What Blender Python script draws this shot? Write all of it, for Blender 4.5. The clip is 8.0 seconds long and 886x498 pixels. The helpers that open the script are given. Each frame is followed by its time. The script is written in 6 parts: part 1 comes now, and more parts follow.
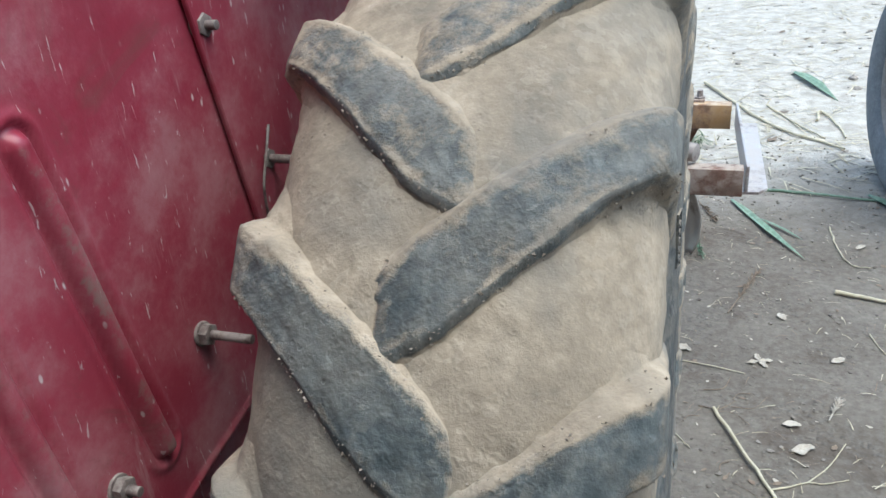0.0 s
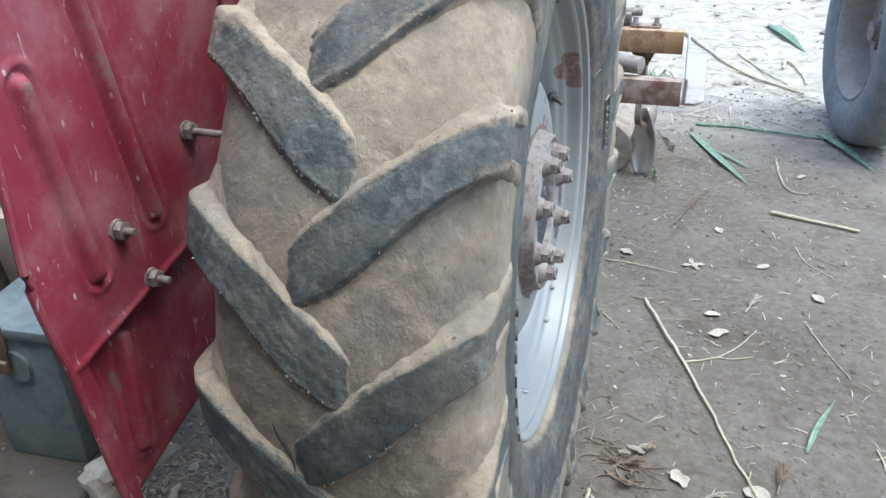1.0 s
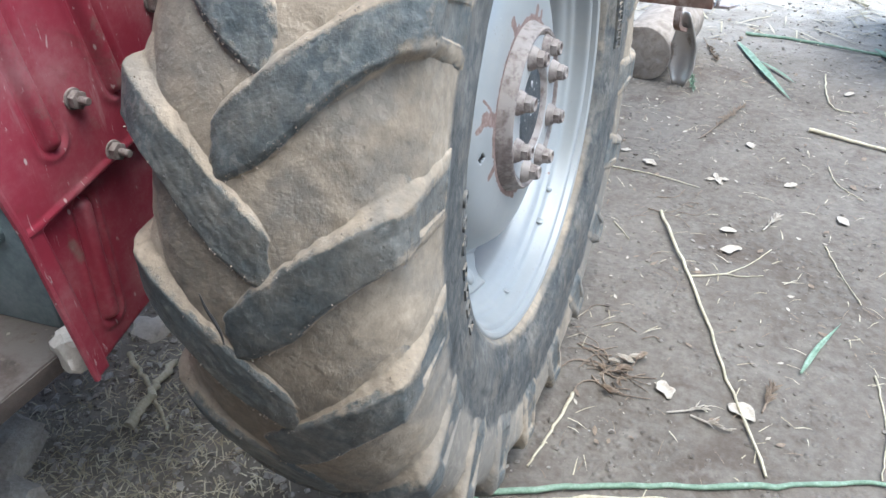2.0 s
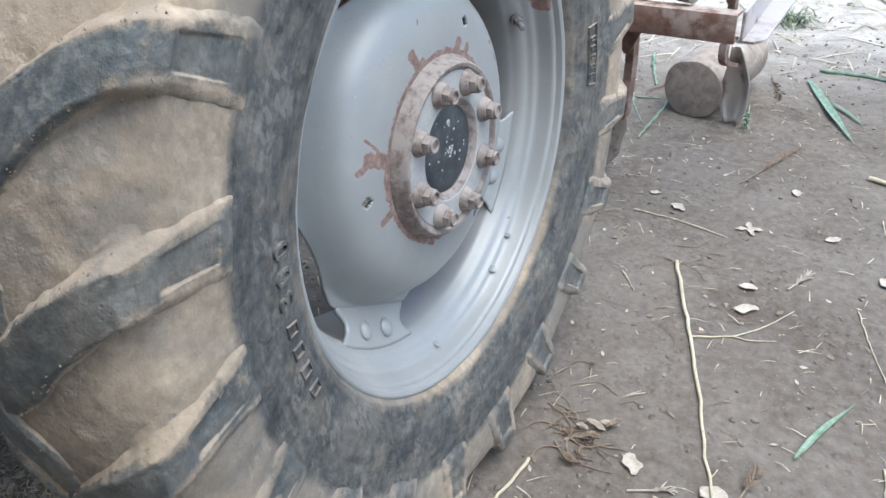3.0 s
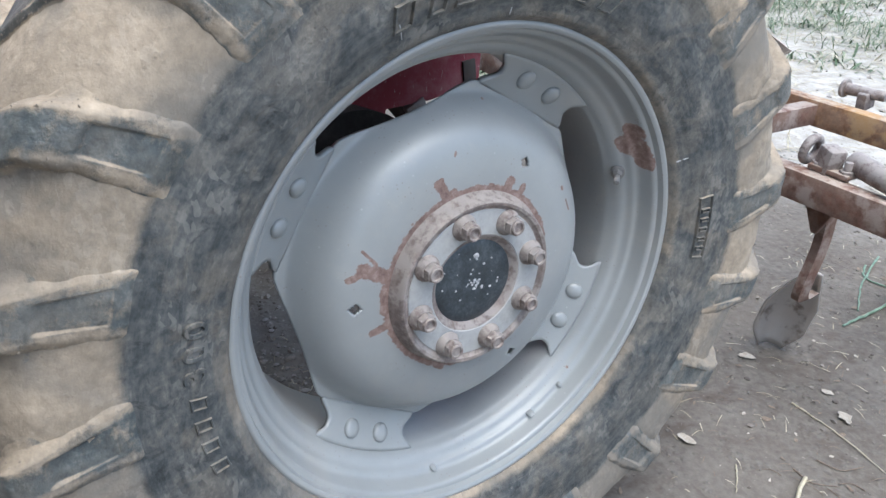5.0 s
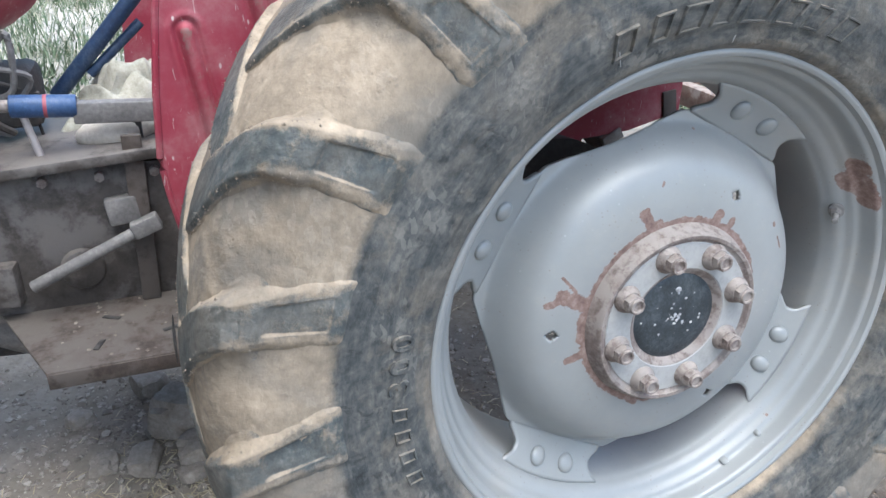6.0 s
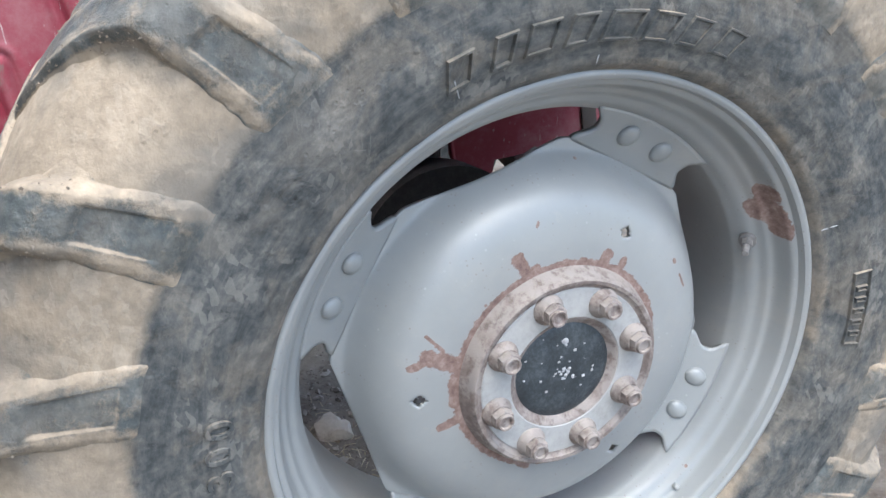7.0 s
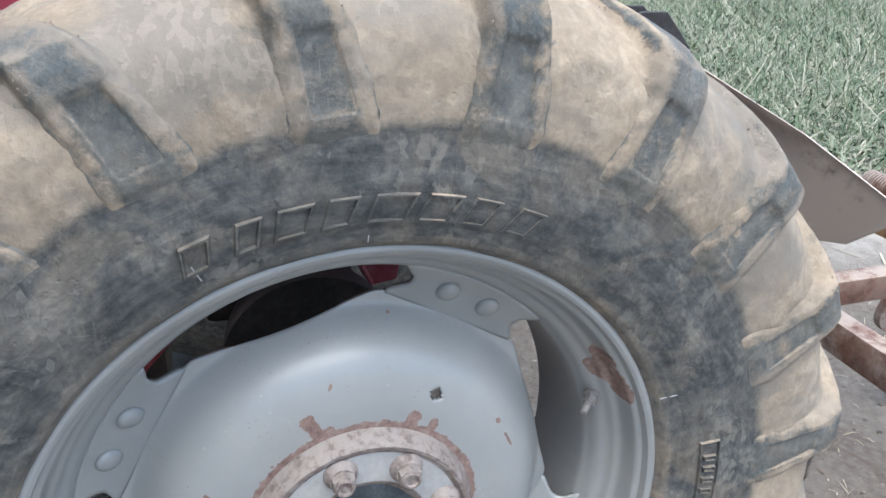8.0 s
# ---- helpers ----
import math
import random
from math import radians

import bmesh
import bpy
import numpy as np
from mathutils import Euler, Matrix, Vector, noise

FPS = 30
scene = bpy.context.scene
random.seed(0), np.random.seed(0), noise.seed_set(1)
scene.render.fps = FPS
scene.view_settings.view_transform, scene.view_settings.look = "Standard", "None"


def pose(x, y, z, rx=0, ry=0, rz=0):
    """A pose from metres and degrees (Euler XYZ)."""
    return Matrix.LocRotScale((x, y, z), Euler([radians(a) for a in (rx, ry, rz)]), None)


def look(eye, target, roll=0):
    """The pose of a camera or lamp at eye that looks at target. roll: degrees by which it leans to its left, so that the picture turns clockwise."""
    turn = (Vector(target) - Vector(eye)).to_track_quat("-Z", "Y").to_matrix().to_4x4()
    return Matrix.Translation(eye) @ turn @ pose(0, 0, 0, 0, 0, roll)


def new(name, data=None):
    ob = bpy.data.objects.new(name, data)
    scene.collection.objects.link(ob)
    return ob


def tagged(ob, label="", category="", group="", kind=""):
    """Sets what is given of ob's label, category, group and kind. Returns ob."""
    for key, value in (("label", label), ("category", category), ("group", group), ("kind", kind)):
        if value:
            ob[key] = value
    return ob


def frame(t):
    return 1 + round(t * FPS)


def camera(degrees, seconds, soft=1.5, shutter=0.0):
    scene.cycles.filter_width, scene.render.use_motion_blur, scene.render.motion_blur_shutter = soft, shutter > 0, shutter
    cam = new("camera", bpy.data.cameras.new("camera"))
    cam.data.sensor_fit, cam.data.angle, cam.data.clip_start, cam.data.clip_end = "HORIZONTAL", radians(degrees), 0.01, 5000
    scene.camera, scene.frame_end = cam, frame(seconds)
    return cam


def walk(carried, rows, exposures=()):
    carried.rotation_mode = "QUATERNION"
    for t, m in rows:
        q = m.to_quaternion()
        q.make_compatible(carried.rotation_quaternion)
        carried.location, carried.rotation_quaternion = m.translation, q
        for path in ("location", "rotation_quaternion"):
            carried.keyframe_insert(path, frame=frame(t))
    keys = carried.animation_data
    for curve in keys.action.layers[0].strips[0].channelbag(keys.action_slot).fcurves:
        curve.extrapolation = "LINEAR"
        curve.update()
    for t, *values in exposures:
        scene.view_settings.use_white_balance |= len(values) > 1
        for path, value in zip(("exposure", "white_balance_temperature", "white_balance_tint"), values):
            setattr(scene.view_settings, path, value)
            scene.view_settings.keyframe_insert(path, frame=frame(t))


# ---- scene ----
cam = camera(58.0, 8.0, soft=1.5)
PATH = [
    (0, (0.065, -0.965, 1.349), (-0.558, 0.729, 0.488), -4.9),
    (0.2, (0.095, -1.011, 1.353), (-0.53, 0.718, 0.567), -5.1),
    (0.5, (0.134, -1.086, 1.325), (-0.483, 0.648, 0.543), -4.1),
    (0.7, (0.167, -1.135, 1.297), (-0.427, 0.573, 0.443), -2.7),
    (1, (0.223, -1.212, 1.278), (-0.366, 0.445, 0.326), -2.0),
    (1.2, (0.234, -1.242, 1.279), (-0.379, 0.389, 0.298), -1.5),
    (1.5, (0.251, -1.241, 1.274), (-0.401, 0.349, 0.251), -1.2),
    (1.7, (0.268, -1.216, 1.258), (-0.378, 0.331, 0.167), -1.0),
    (2, (0.337, -1.163, 1.245), (-0.338, 0.332, 0.1), -1.2),
    (2.2, (0.403, -1.116, 1.241), (-0.297, 0.364, 0.092), -1.4),
    (3.3, (0.594, -0.827, 1.197), (-0.408, 0.541, 0.137), -2.8),
    (3.5, (0.603, -0.763, 1.197), (-0.415, 0.594, 0.137), -1.7),
    (3.7, (0.619, -0.726, 1.211), (-0.431, 0.606, 0.152), -1.1),
    (4, (0.662, -0.675, 1.219), (-0.544, 0.521, 0.163), -1.5),
    (4.2, (0.698, -0.644, 1.22), (-0.573, 0.48, 0.162), -0.1),
    (5.3, (0.827, -0.609, 1.266), (-0.722, 0.322, 0.409), 2.6),
    (5.5, (0.827, -0.617, 1.261), (-0.749, 0.28, 0.417), 2.8),
    (5.7, (0.821, -0.652, 1.248), (-0.789, 0.198, 0.42), 3.3),
    (5.9, (0.809, -0.657, 1.252), (-0.863, 0.038, 0.402), 1.4),
    (6, (0.802, -0.652, 1.253), (-0.903, -0.037, 0.408), -0.1),
    (6.1, (0.784, -0.67, 1.245), (-0.931, -0.076, 0.405), 0.1),
    (6.2, (0.769, -0.663, 1.245), (-0.96, -0.117, 0.402), -0.8),
    (6.5, (0.728, -0.623, 1.239), (-1.009, -0.087, 0.405), -2.1),
    (6.7, (0.702, -0.593, 1.235), (-0.993, 0.058, 0.395), -0.7),
    (7, (0.72, -0.443, 1.248), (-0.977, 0.204, 0.411), -1.7),
    (7.2, (0.721, -0.335, 1.289), (-0.963, 0.332, 0.441), -1.1),
    (7.3, (0.744, -0.289, 1.286), (-0.96, 0.367, 0.469), -1.5),
    (7.5, (0.754, -0.227, 1.354), (-0.929, 0.391, 0.468), -1.5),
    (7.7, (0.77, -0.195, 1.393), (-0.94, 0.397, 0.541), -0.4),
    (8, (0.703, -0.135, 1.39), (-1.034, 0.407, 0.56), 0.7),
]
walk(cam, [(t, look(eye, target, roll)) for t, eye, target, roll in PATH],
     [(0, 1.20, 5900, 0), (0.5, 1.00, 5900, 0), (1.0, 1.42, 5820, 2), (1.5, 1.74, 5750, 3), (2.0, 1.74, 5850, 4), (3.5, 1.30, 6000, 6), (4.0, 1.28, 5950, 6), (5.5, 1.44, 5950, 6), (6.5, 1.72, 6100, 6), (7.5, 1.68, 6100, 7), (8.0, 1.46, 6100, 7)])

# ---- world, sun and exposure ----
SUN_FROM = Vector((0.30, -0.08, 0.95)).normalized()
world = bpy.data.worlds.new("sky")
scene.world = world
world.use_nodes = True
wn = world.node_tree
sky = wn.nodes.new("ShaderNodeTexSky")
sky.sky_type, sky.sun_disc = "NISHITA", False
sky.sun_elevation = math.asin(SUN_FROM.z)
sky.sun_rotation = math.atan2(SUN_FROM.x, SUN_FROM.y)
sky.dust_density = 3.0
wn.links.new(sky.outputs[0], wn.nodes["Background"].inputs[0])
wn.nodes["Background"].inputs[1].default_value = 0.15
sun = new("sun", bpy.data.lights.new("sun", "SUN"))
sun.data.energy, sun.data.angle, sun.data.color = 1.25, radians(60.0), (0.94, 0.98, 1.0)
sun.matrix_world = look(SUN_FROM * 30, (0, 0, 0))


# ---- node helpers ----
class Nodes:
    """A short hand for building a node material."""

    def __init__(self, name):
        self.material = bpy.data.materials.new(name)
        self.material.use_nodes = True
        self.tree = self.material.node_tree
        self.shader = self.tree.nodes["Principled BSDF"]
        self.place = self.add("ShaderNodeNewGeometry").outputs["Position"]

    def add(self, kind):
        return self.tree.nodes.new(kind)

    def plug(self, value, socket):
        if isinstance(value, bpy.types.NodeSocket):
            self.tree.links.new(value, socket)
        elif isinstance(value, tuple) and len(value) == 3 and socket.type == "RGBA":
            socket.default_value = (*value, 1)
        else:
            socket.default_value = value

    def scaled(self, vector, factors):
        node = self.add("ShaderNodeVectorMath")
        node.operation = "MULTIPLY"
        self.plug(vector, node.inputs[0])
        self.plug(factors, node.inputs[1])
        return node.outputs[0]

    def noise(self, scale, detail=4.0, rough=0.6, vector=None, warp=0.0):
        node = self.add("ShaderNodeTexNoise")
        self.plug(vector or self.place, node.inputs["Vector"])
        node.inputs["Scale"].default_value, node.inputs["Detail"].default_value = scale, detail
        node.inputs["Roughness"].default_value, node.inputs["Distortion"].default_value = rough, warp
        return node.outputs["Fac"]

    def cells(self, scale, out="Distance", vector=None):
        node = self.add("ShaderNodeTexVoronoi")
        self.plug(vector or self.place, node.inputs["Vector"])
        node.inputs["Scale"].default_value = scale
        return node.outputs[out]

    def sum(self, kind, a, b, clamp=False):
        node = self.add("ShaderNodeMath")
        node.operation, node.use_clamp = kind, clamp
        self.plug(a, node.inputs[0])
        self.plug(b, node.inputs[1])
        return node.outputs[0]

    def step(self, value, low, high, start=0.0, end=1.0):
        node = self.add("ShaderNodeMapRange")
        node.interpolation_type = "SMOOTHSTEP"
        self.plug(value, node.inputs[0])
        for i, v in enumerate((low, high, start, end)):
            node.inputs[i + 1].default_value = v
        return node.outputs[0]

    def mix(self, fac, a, b):
        node = self.add("ShaderNodeMix")
        node.data_type = "RGBA"
        self.plug(fac, node.inputs[0])
        self.plug(a, node.inputs[6])
        self.plug(b, node.inputs[7])
        return node.outputs[2]

    def ramp(self, fac, *stops):
        node = self.add("ShaderNodeValToRGB")
        self.plug(fac, node.inputs[0])
        items = node.color_ramp.elements
        while len(items) < len(stops):
            items.new(0.5)
        for item, (at, colour) in zip(items, stops):
            item.position, item.color = at, (*colour, 1)
        return node.outputs[0]

    def own(self, name):
        node = self.add("ShaderNodeAttribute")
        node.attribute_name = name
        return node.outputs["Fac"]

    def random(self):
        return self.add("ShaderNodeObjectInfo").outputs["Random"]

    def island(self):
        return self.add("ShaderNodeNewGeometry").outputs["Random Per Island"]

    def done(self, colour, rough=0.8, metal=0.0, bump=None, depth=0.002, strength=0.6, gloss=0.5):
        self.plug(colour, self.shader.inputs["Base Color"])
        self.plug(rough, self.shader.inputs["Roughness"])
        self.plug(metal, self.shader.inputs["Metallic"])
        self.shader.inputs["Specular IOR Level"].default_value = gloss
        if bump is not None:
            node = self.add("ShaderNodeBump")
            node.inputs["Distance"].default_value, node.inputs["Strength"].default_value = depth, strength
            self.plug(bump, node.inputs["Height"])
            self.plug(node.outputs[0], self.shader.inputs["Normal"])
        return self.material


# ---- materials ----
def make_soil():
    n = Nodes("trodden_soil")
    base = n.ramp(n.noise(2.1, 5, 0.6, warp=0.4), (0.30, (0.093, 0.077, 0.061)), (0.50, (0.145, 0.124, 0.103)), (0.72, (0.203, 0.181, 0.155)))
    fine = n.ramp(n.noise(40, 6, 0.7), (0.34, (0.084, 0.068, 0.054)), (0.5, (0.150, 0.129, 0.106)), (0.68, (0.230, 0.207, 0.179)))
    colour = n.mix(0.42, base, fine)
    damp = n.step(n.noise(4.2, 6, 0.72, warp=1.0), 0.50, 0.68, 0.0, 0.6)
    colour = n.mix(damp, colour, (0.075, 0.056, 0.043))
    pale = n.step(n.noise(7.5, 5, 0.7, warp=0.6), 0.58, 0.72, 0.0, 0.45)
    colour = n.mix(pale, colour, (0.241, 0.211, 0.180))
    # paler farther out: the open yard's brighter light, put into the colour
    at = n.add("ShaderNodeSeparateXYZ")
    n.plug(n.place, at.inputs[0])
    # pale sooner on the +x side, to bounce light onto the rim
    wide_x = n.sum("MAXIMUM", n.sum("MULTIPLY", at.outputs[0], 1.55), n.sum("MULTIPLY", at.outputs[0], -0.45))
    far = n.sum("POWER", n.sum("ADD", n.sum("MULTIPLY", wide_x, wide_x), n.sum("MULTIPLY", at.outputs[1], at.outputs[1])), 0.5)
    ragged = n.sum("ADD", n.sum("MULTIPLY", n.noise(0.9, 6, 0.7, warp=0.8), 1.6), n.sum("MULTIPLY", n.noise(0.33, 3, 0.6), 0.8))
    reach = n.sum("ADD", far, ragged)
    # pale tone for both lightened zones, far out and under the tractor
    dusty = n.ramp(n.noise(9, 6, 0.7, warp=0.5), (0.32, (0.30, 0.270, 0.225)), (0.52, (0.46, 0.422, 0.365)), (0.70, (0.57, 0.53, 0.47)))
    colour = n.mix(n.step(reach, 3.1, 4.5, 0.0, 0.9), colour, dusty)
    # soil lightened under the tractor, making up in colour for deep shade
    brightened = n.sum("ADD", at.outputs[0], n.sum("MULTIPLY", n.noise(2.3, 6, 0.7, warp=0.8), 0.5))
    brightened = n.sum("MULTIPLY", n.step(brightened, -0.45, -0.12, 0.32, 0.0), n.step(at.outputs[1], -0.15, 0.25, 1.0, 0.0))
    colour = n.mix(brightened, colour, dusty)
    speck = n.sum("MULTIPLY", n.step(n.cells(80), 0.08, 0.18, 0.35, 0.0), n.step(n.noise(11, 3), 0.50, 0.62))
    colour = n.mix(speck, colour, (0.405, 0.370, 0.326))
    bump = n.sum("ADD", n.noise(17, 7, 0.68), n.sum("MULTIPLY", n.step(n.cells(55), 0.1, 0.5, 1.0, 0.0), n.step(n.noise(6, 3), 0.42, 0.62, 0.0, 0.45)))
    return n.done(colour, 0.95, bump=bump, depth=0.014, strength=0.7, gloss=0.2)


def rust_and_dust(name, rust, paint, dust, amount=0.5, rough=0.75, metal=0.15, scale=9.0):
    n = Nodes(name)
    mottled = n.ramp(n.noise(scale * 4, 8, 0.75), (0.30, tuple(c * 0.5 for c in rust)), (0.55, rust), (0.78, tuple(min(1, c * 1.5) for c in rust)))
    colour = n.mix(n.step(n.noise(scale, 6, 0.65), amount - 0.05, amount + 0.07), mottled, paint)
    up = n.add("ShaderNodeSeparateXYZ")
    n.plug(n.add("ShaderNodeNewGeometry").outputs["Normal"], up.inputs[0])
    film = n.sum("MULTIPLY", n.step(up.outputs[2], 0.1, 0.9, 0.25, 0.95), n.step(n.noise(scale * 2.2, 6, 0.7), 0.36, 0.60))
    colour = n.mix(film, colour, dust)
    return n.done(colour, rough, metal, n.noise(scale * 14, 6, 0.7), 0.0015, 0.6)


def make_rubber(lug):
    n = Nodes("worn_rubber" if lug else "muddy_rubber")
    dust = n.own("dust")
    wide, fine, mid = n.noise(8, 5, 0.62), n.noise(70, 5, 0.7), n.noise(24, 6, 0.7, warp=0.8)
    tone = n.sum("ADD", n.sum("MULTIPLY", fine, 0.42), n.sum("MULTIPLY", mid, 0.58))
    if lug:
        rubber = n.ramp(tone, (0.34, (0.038, 0.046, 0.047)), (0.47, (0.068, 0.079, 0.080)), (0.56, (0.100, 0.112, 0.111)), (0.68, (0.19, 0.190, 0.176)))
    else:
        # smears that run round the wheel
        at = n.add("ShaderNodeSeparateXYZ")
        n.plug(n.place, at.inputs[0])
        rise = n.sum("SUBTRACT", at.outputs[2], 0.68)
        away = n.sum("POWER", n.sum("ADD", n.sum("MULTIPLY", at.outputs[1], at.outputs[1]), n.sum("MULTIPLY", rise, rise)), 0.5)
        round_at = n.add("ShaderNodeCombineXYZ")
        n.plug(n.sum("MULTIPLY", away, 75.0), round_at.inputs[0])
        n.plug(n.sum("MULTIPLY", n.sum("ARCTAN2", rise, at.outputs[1]), 7.0), round_at.inputs[1])
        smear = n.noise(1.0, 6, 0.7, round_at.outputs[0], 0.8)
        tone = n.sum("ADD", n.sum("MULTIPLY", tone, 0.50), n.sum("ADD", n.sum("MULTIPLY", n.noise(9, 7, 0.72, warp=1.0), 0.20), n.sum("MULTIPLY", smear, 0.30)))
        rubber = n.ramp(tone, (0.38, (0.016, 0.018, 0.019)), (0.47, (0.052, 0.057, 0.058)), (0.54, (0.100, 0.100, 0.094)), (0.64, (0.205, 0.192, 0.168)))
    # scuffs in two directions
    scuff = n.step(n.noise(1.0, 4, 0.6, n.scaled(n.place, (60, 250, 28)), 0.4), 0.61, 0.69)
    graze = n.step(n.noise(1.0, 4, 0.6, n.scaled(n.place, (60, 26, 210)), 0.5), 0.62, 0.70)
    marks = n.sum("MULTIPLY", n.sum("MAXIMUM", scuff, graze), n.step(n.noise(7, 4), 0.50, 0.66, 0.0, 0.45 if lug else 0.22))
    rubber = n.mix(marks, rubber, (0.33, 0.32, 0.295))
    black = n.step(n.noise(19, 6, 0.7, warp=1.6), 0.585, 0.66, 0.0, 0.35 if lug else 0.6)
    rubber = n.mix(black, rubber, (0.022, 0.024, 0.027))
    mud = n.ramp(n.sum("ADD", n.sum("MULTIPLY", wide, 0.62), n.sum("MULTIPLY", fine, 0.38)), (0.32, (0.184, 0.151, 0.113)), (0.50, (0.303, 0.243, 0.177)), (0.66, (0.45, 0.362, 0.265)))
    mud = n.mix(n.step(n.noise(3.6, 4, 0.6, warp=0.6), 0.44, 0.60, 0.0, 0.75), mud, (0.185, 0.168, 0.144))
    # dried flakes with crisp edges, in patches
    tint = n.add("ShaderNodeSeparateColor")
    n.plug(n.cells(110, "Color", n.scaled(n.place, (1.0, 1.3, 0.7))), tint.inputs[0])
    flake = n.sum("MULTIPLY", n.step(tint.outputs[0], 0.60, 0.64), n.step(n.noise(10, 5, 0.7), 0.50, 0.58))
    mud = n.mix(n.sum("MULTIPLY", flake, 0.14), mud, (0.50, 0.43, 0.345))
    rubber = n.mix(n.sum("MULTIPLY", n.sum("MULTIPLY", n.step(tint.outputs[1], 0.62, 0.66), n.step(n.noise(12, 5, 0.7), 0.52, 0.60)), 0.5), rubber, (0.20, 0.19, 0.17))
    pit = n.sum("MULTIPLY", n.step(n.cells(95), 0.10, 0.20, 1.0, 0.0), n.step(n.noise(13, 5, 0.7), 0.54, 0.64))
    mud = n.mix(n.sum("MULTIPLY", pit, 0.25), mud, (0.15, 0.12, 0.092))
    up = n.add("ShaderNodeSeparateXYZ")
    n.plug(n.add("ShaderNodeNewGeometry").outputs["Normal"], up.inputs[0])
    settled = n.step(up.outputs[2], 0.22, 1.0, 0.0, 0.55)
    ragged = n.sum("ADD", n.sum("ADD", dust, settled), n.sum("ADD", n.sum("MULTIPLY", n.sum("SUBTRACT", n.noise(36, 7, 0.75), 0.5), 1.5 if lug else 1.0), n.sum("MULTIPLY", n.sum("SUBTRACT", n.noise(7, 5, 0.65), 0.5), 1.0 if lug else 1.3)))
    cover = n.step(ragged, 0.28, 0.80) if lug else n.step(ragged, 0.12, 1.02)
    film = n.sum("MULTIPLY", n.step(n.noise(13, 6, 0.7, warp=0.0 if lug else 0.8), 0.34 if lug else 0.45, 0.70 if lug else 0.60), 0.34 if lug else 0.24)
    colour = n.mix(n.sum("MAXIMUM", cover, film), rubber, mud)
    height = n.sum("ADD", n.sum("MULTIPLY", cover, 0.45), n.sum("ADD", n.sum("MULTIPLY", n.noise(90, 5, 0.7), 0.25), n.sum("ADD", n.sum("ADD", n.sum("MULTIPLY", pit, -0.2), n.sum("MULTIPLY", flake, 0.22)), n.sum("MULTIPLY", n.noise(26, 6, 0.68), 1.1))))
    return n.done(colour, n.step(cover, 0, 1, 0.55, 0.95), bump=height, depth=0.005, strength=0.6, gloss=0.4)


def make_rim_paint():
    n = Nodes("grey_wheel_paint")
    rust = n.own("rust")
    wear = n.noise(13, 6, 0.7)
    paint = n.ramp(n.noise(5, 5, 0.6), (0.3, (0.250, 0.257, 0.252)), (0.7, (0.308, 0.315, 0.308)))
    grime = n.sum("MAXIMUM", n.step(n.noise(38, 6, 0.72), 0.56, 0.78, 0.0, 0.30), n.step(n.noise(4.5, 6, 0.7, warp=0.7), 0.50, 0.72, 0.0, 0.40))
    paint = n.mix(grime, paint, (0.36, 0.335, 0.295))
    fleck = n.sum("MULTIPLY", n.step(n.cells(130), 0.10, 0.20, 0.5, 0.0), n.step(n.noise(21, 5, 0.7), 0.50, 0.62))
    paint = n.mix(fleck, paint, (0.20, 0.145, 0.135))
    worn = n.sum("MULTIPLY", n.step(n.cells(75), 0.05, 0.16, 0.6, 0.0), n.step(n.noise(8, 5, 0.7), 0.52, 0.66))
    paint = n.mix(worn, paint, (0.42, 0.425, 0.41))
    edge = n.sum("ADD", rust, n.sum("MULTIPLY", n.sum("SUBTRACT", n.noise(95, 6, 0.75), 0.5), 0.85))
    bare = n.step(edge, 0.46, 0.54)
    brown = n.ramp(n.noise(70, 7, 0.75), (0.30, (0.105, 0.062, 0.050)), (0.52, (0.225, 0.150, 0.125)), (0.74, (0.36, 0.29, 0.255)))
    chip = n.sum("MULTIPLY", n.step(n.cells(24), 0.055, 0.075, 1.0, 0.0), n.step(wear, 0.55, 0.6))
    colour = n.mix(n.sum("MAXIMUM", bare, chip), paint, brown)
    bump = n.sum("ADD", n.sum("MULTIPLY", bare, -0.5), n.sum("ADD", n.sum("MULTIPLY", n.noise(120, 4), 0.15), n.sum("MULTIPLY", n.sum("MULTIPLY", n.noise(160, 5, 0.75), bare), 0.8)))
    return n.done(colour, n.step(bare, 0, 1, 0.40, 0.88), n.step(bare, 0, 1, 0.12, 0.0), bump, 0.0014, 0.5)


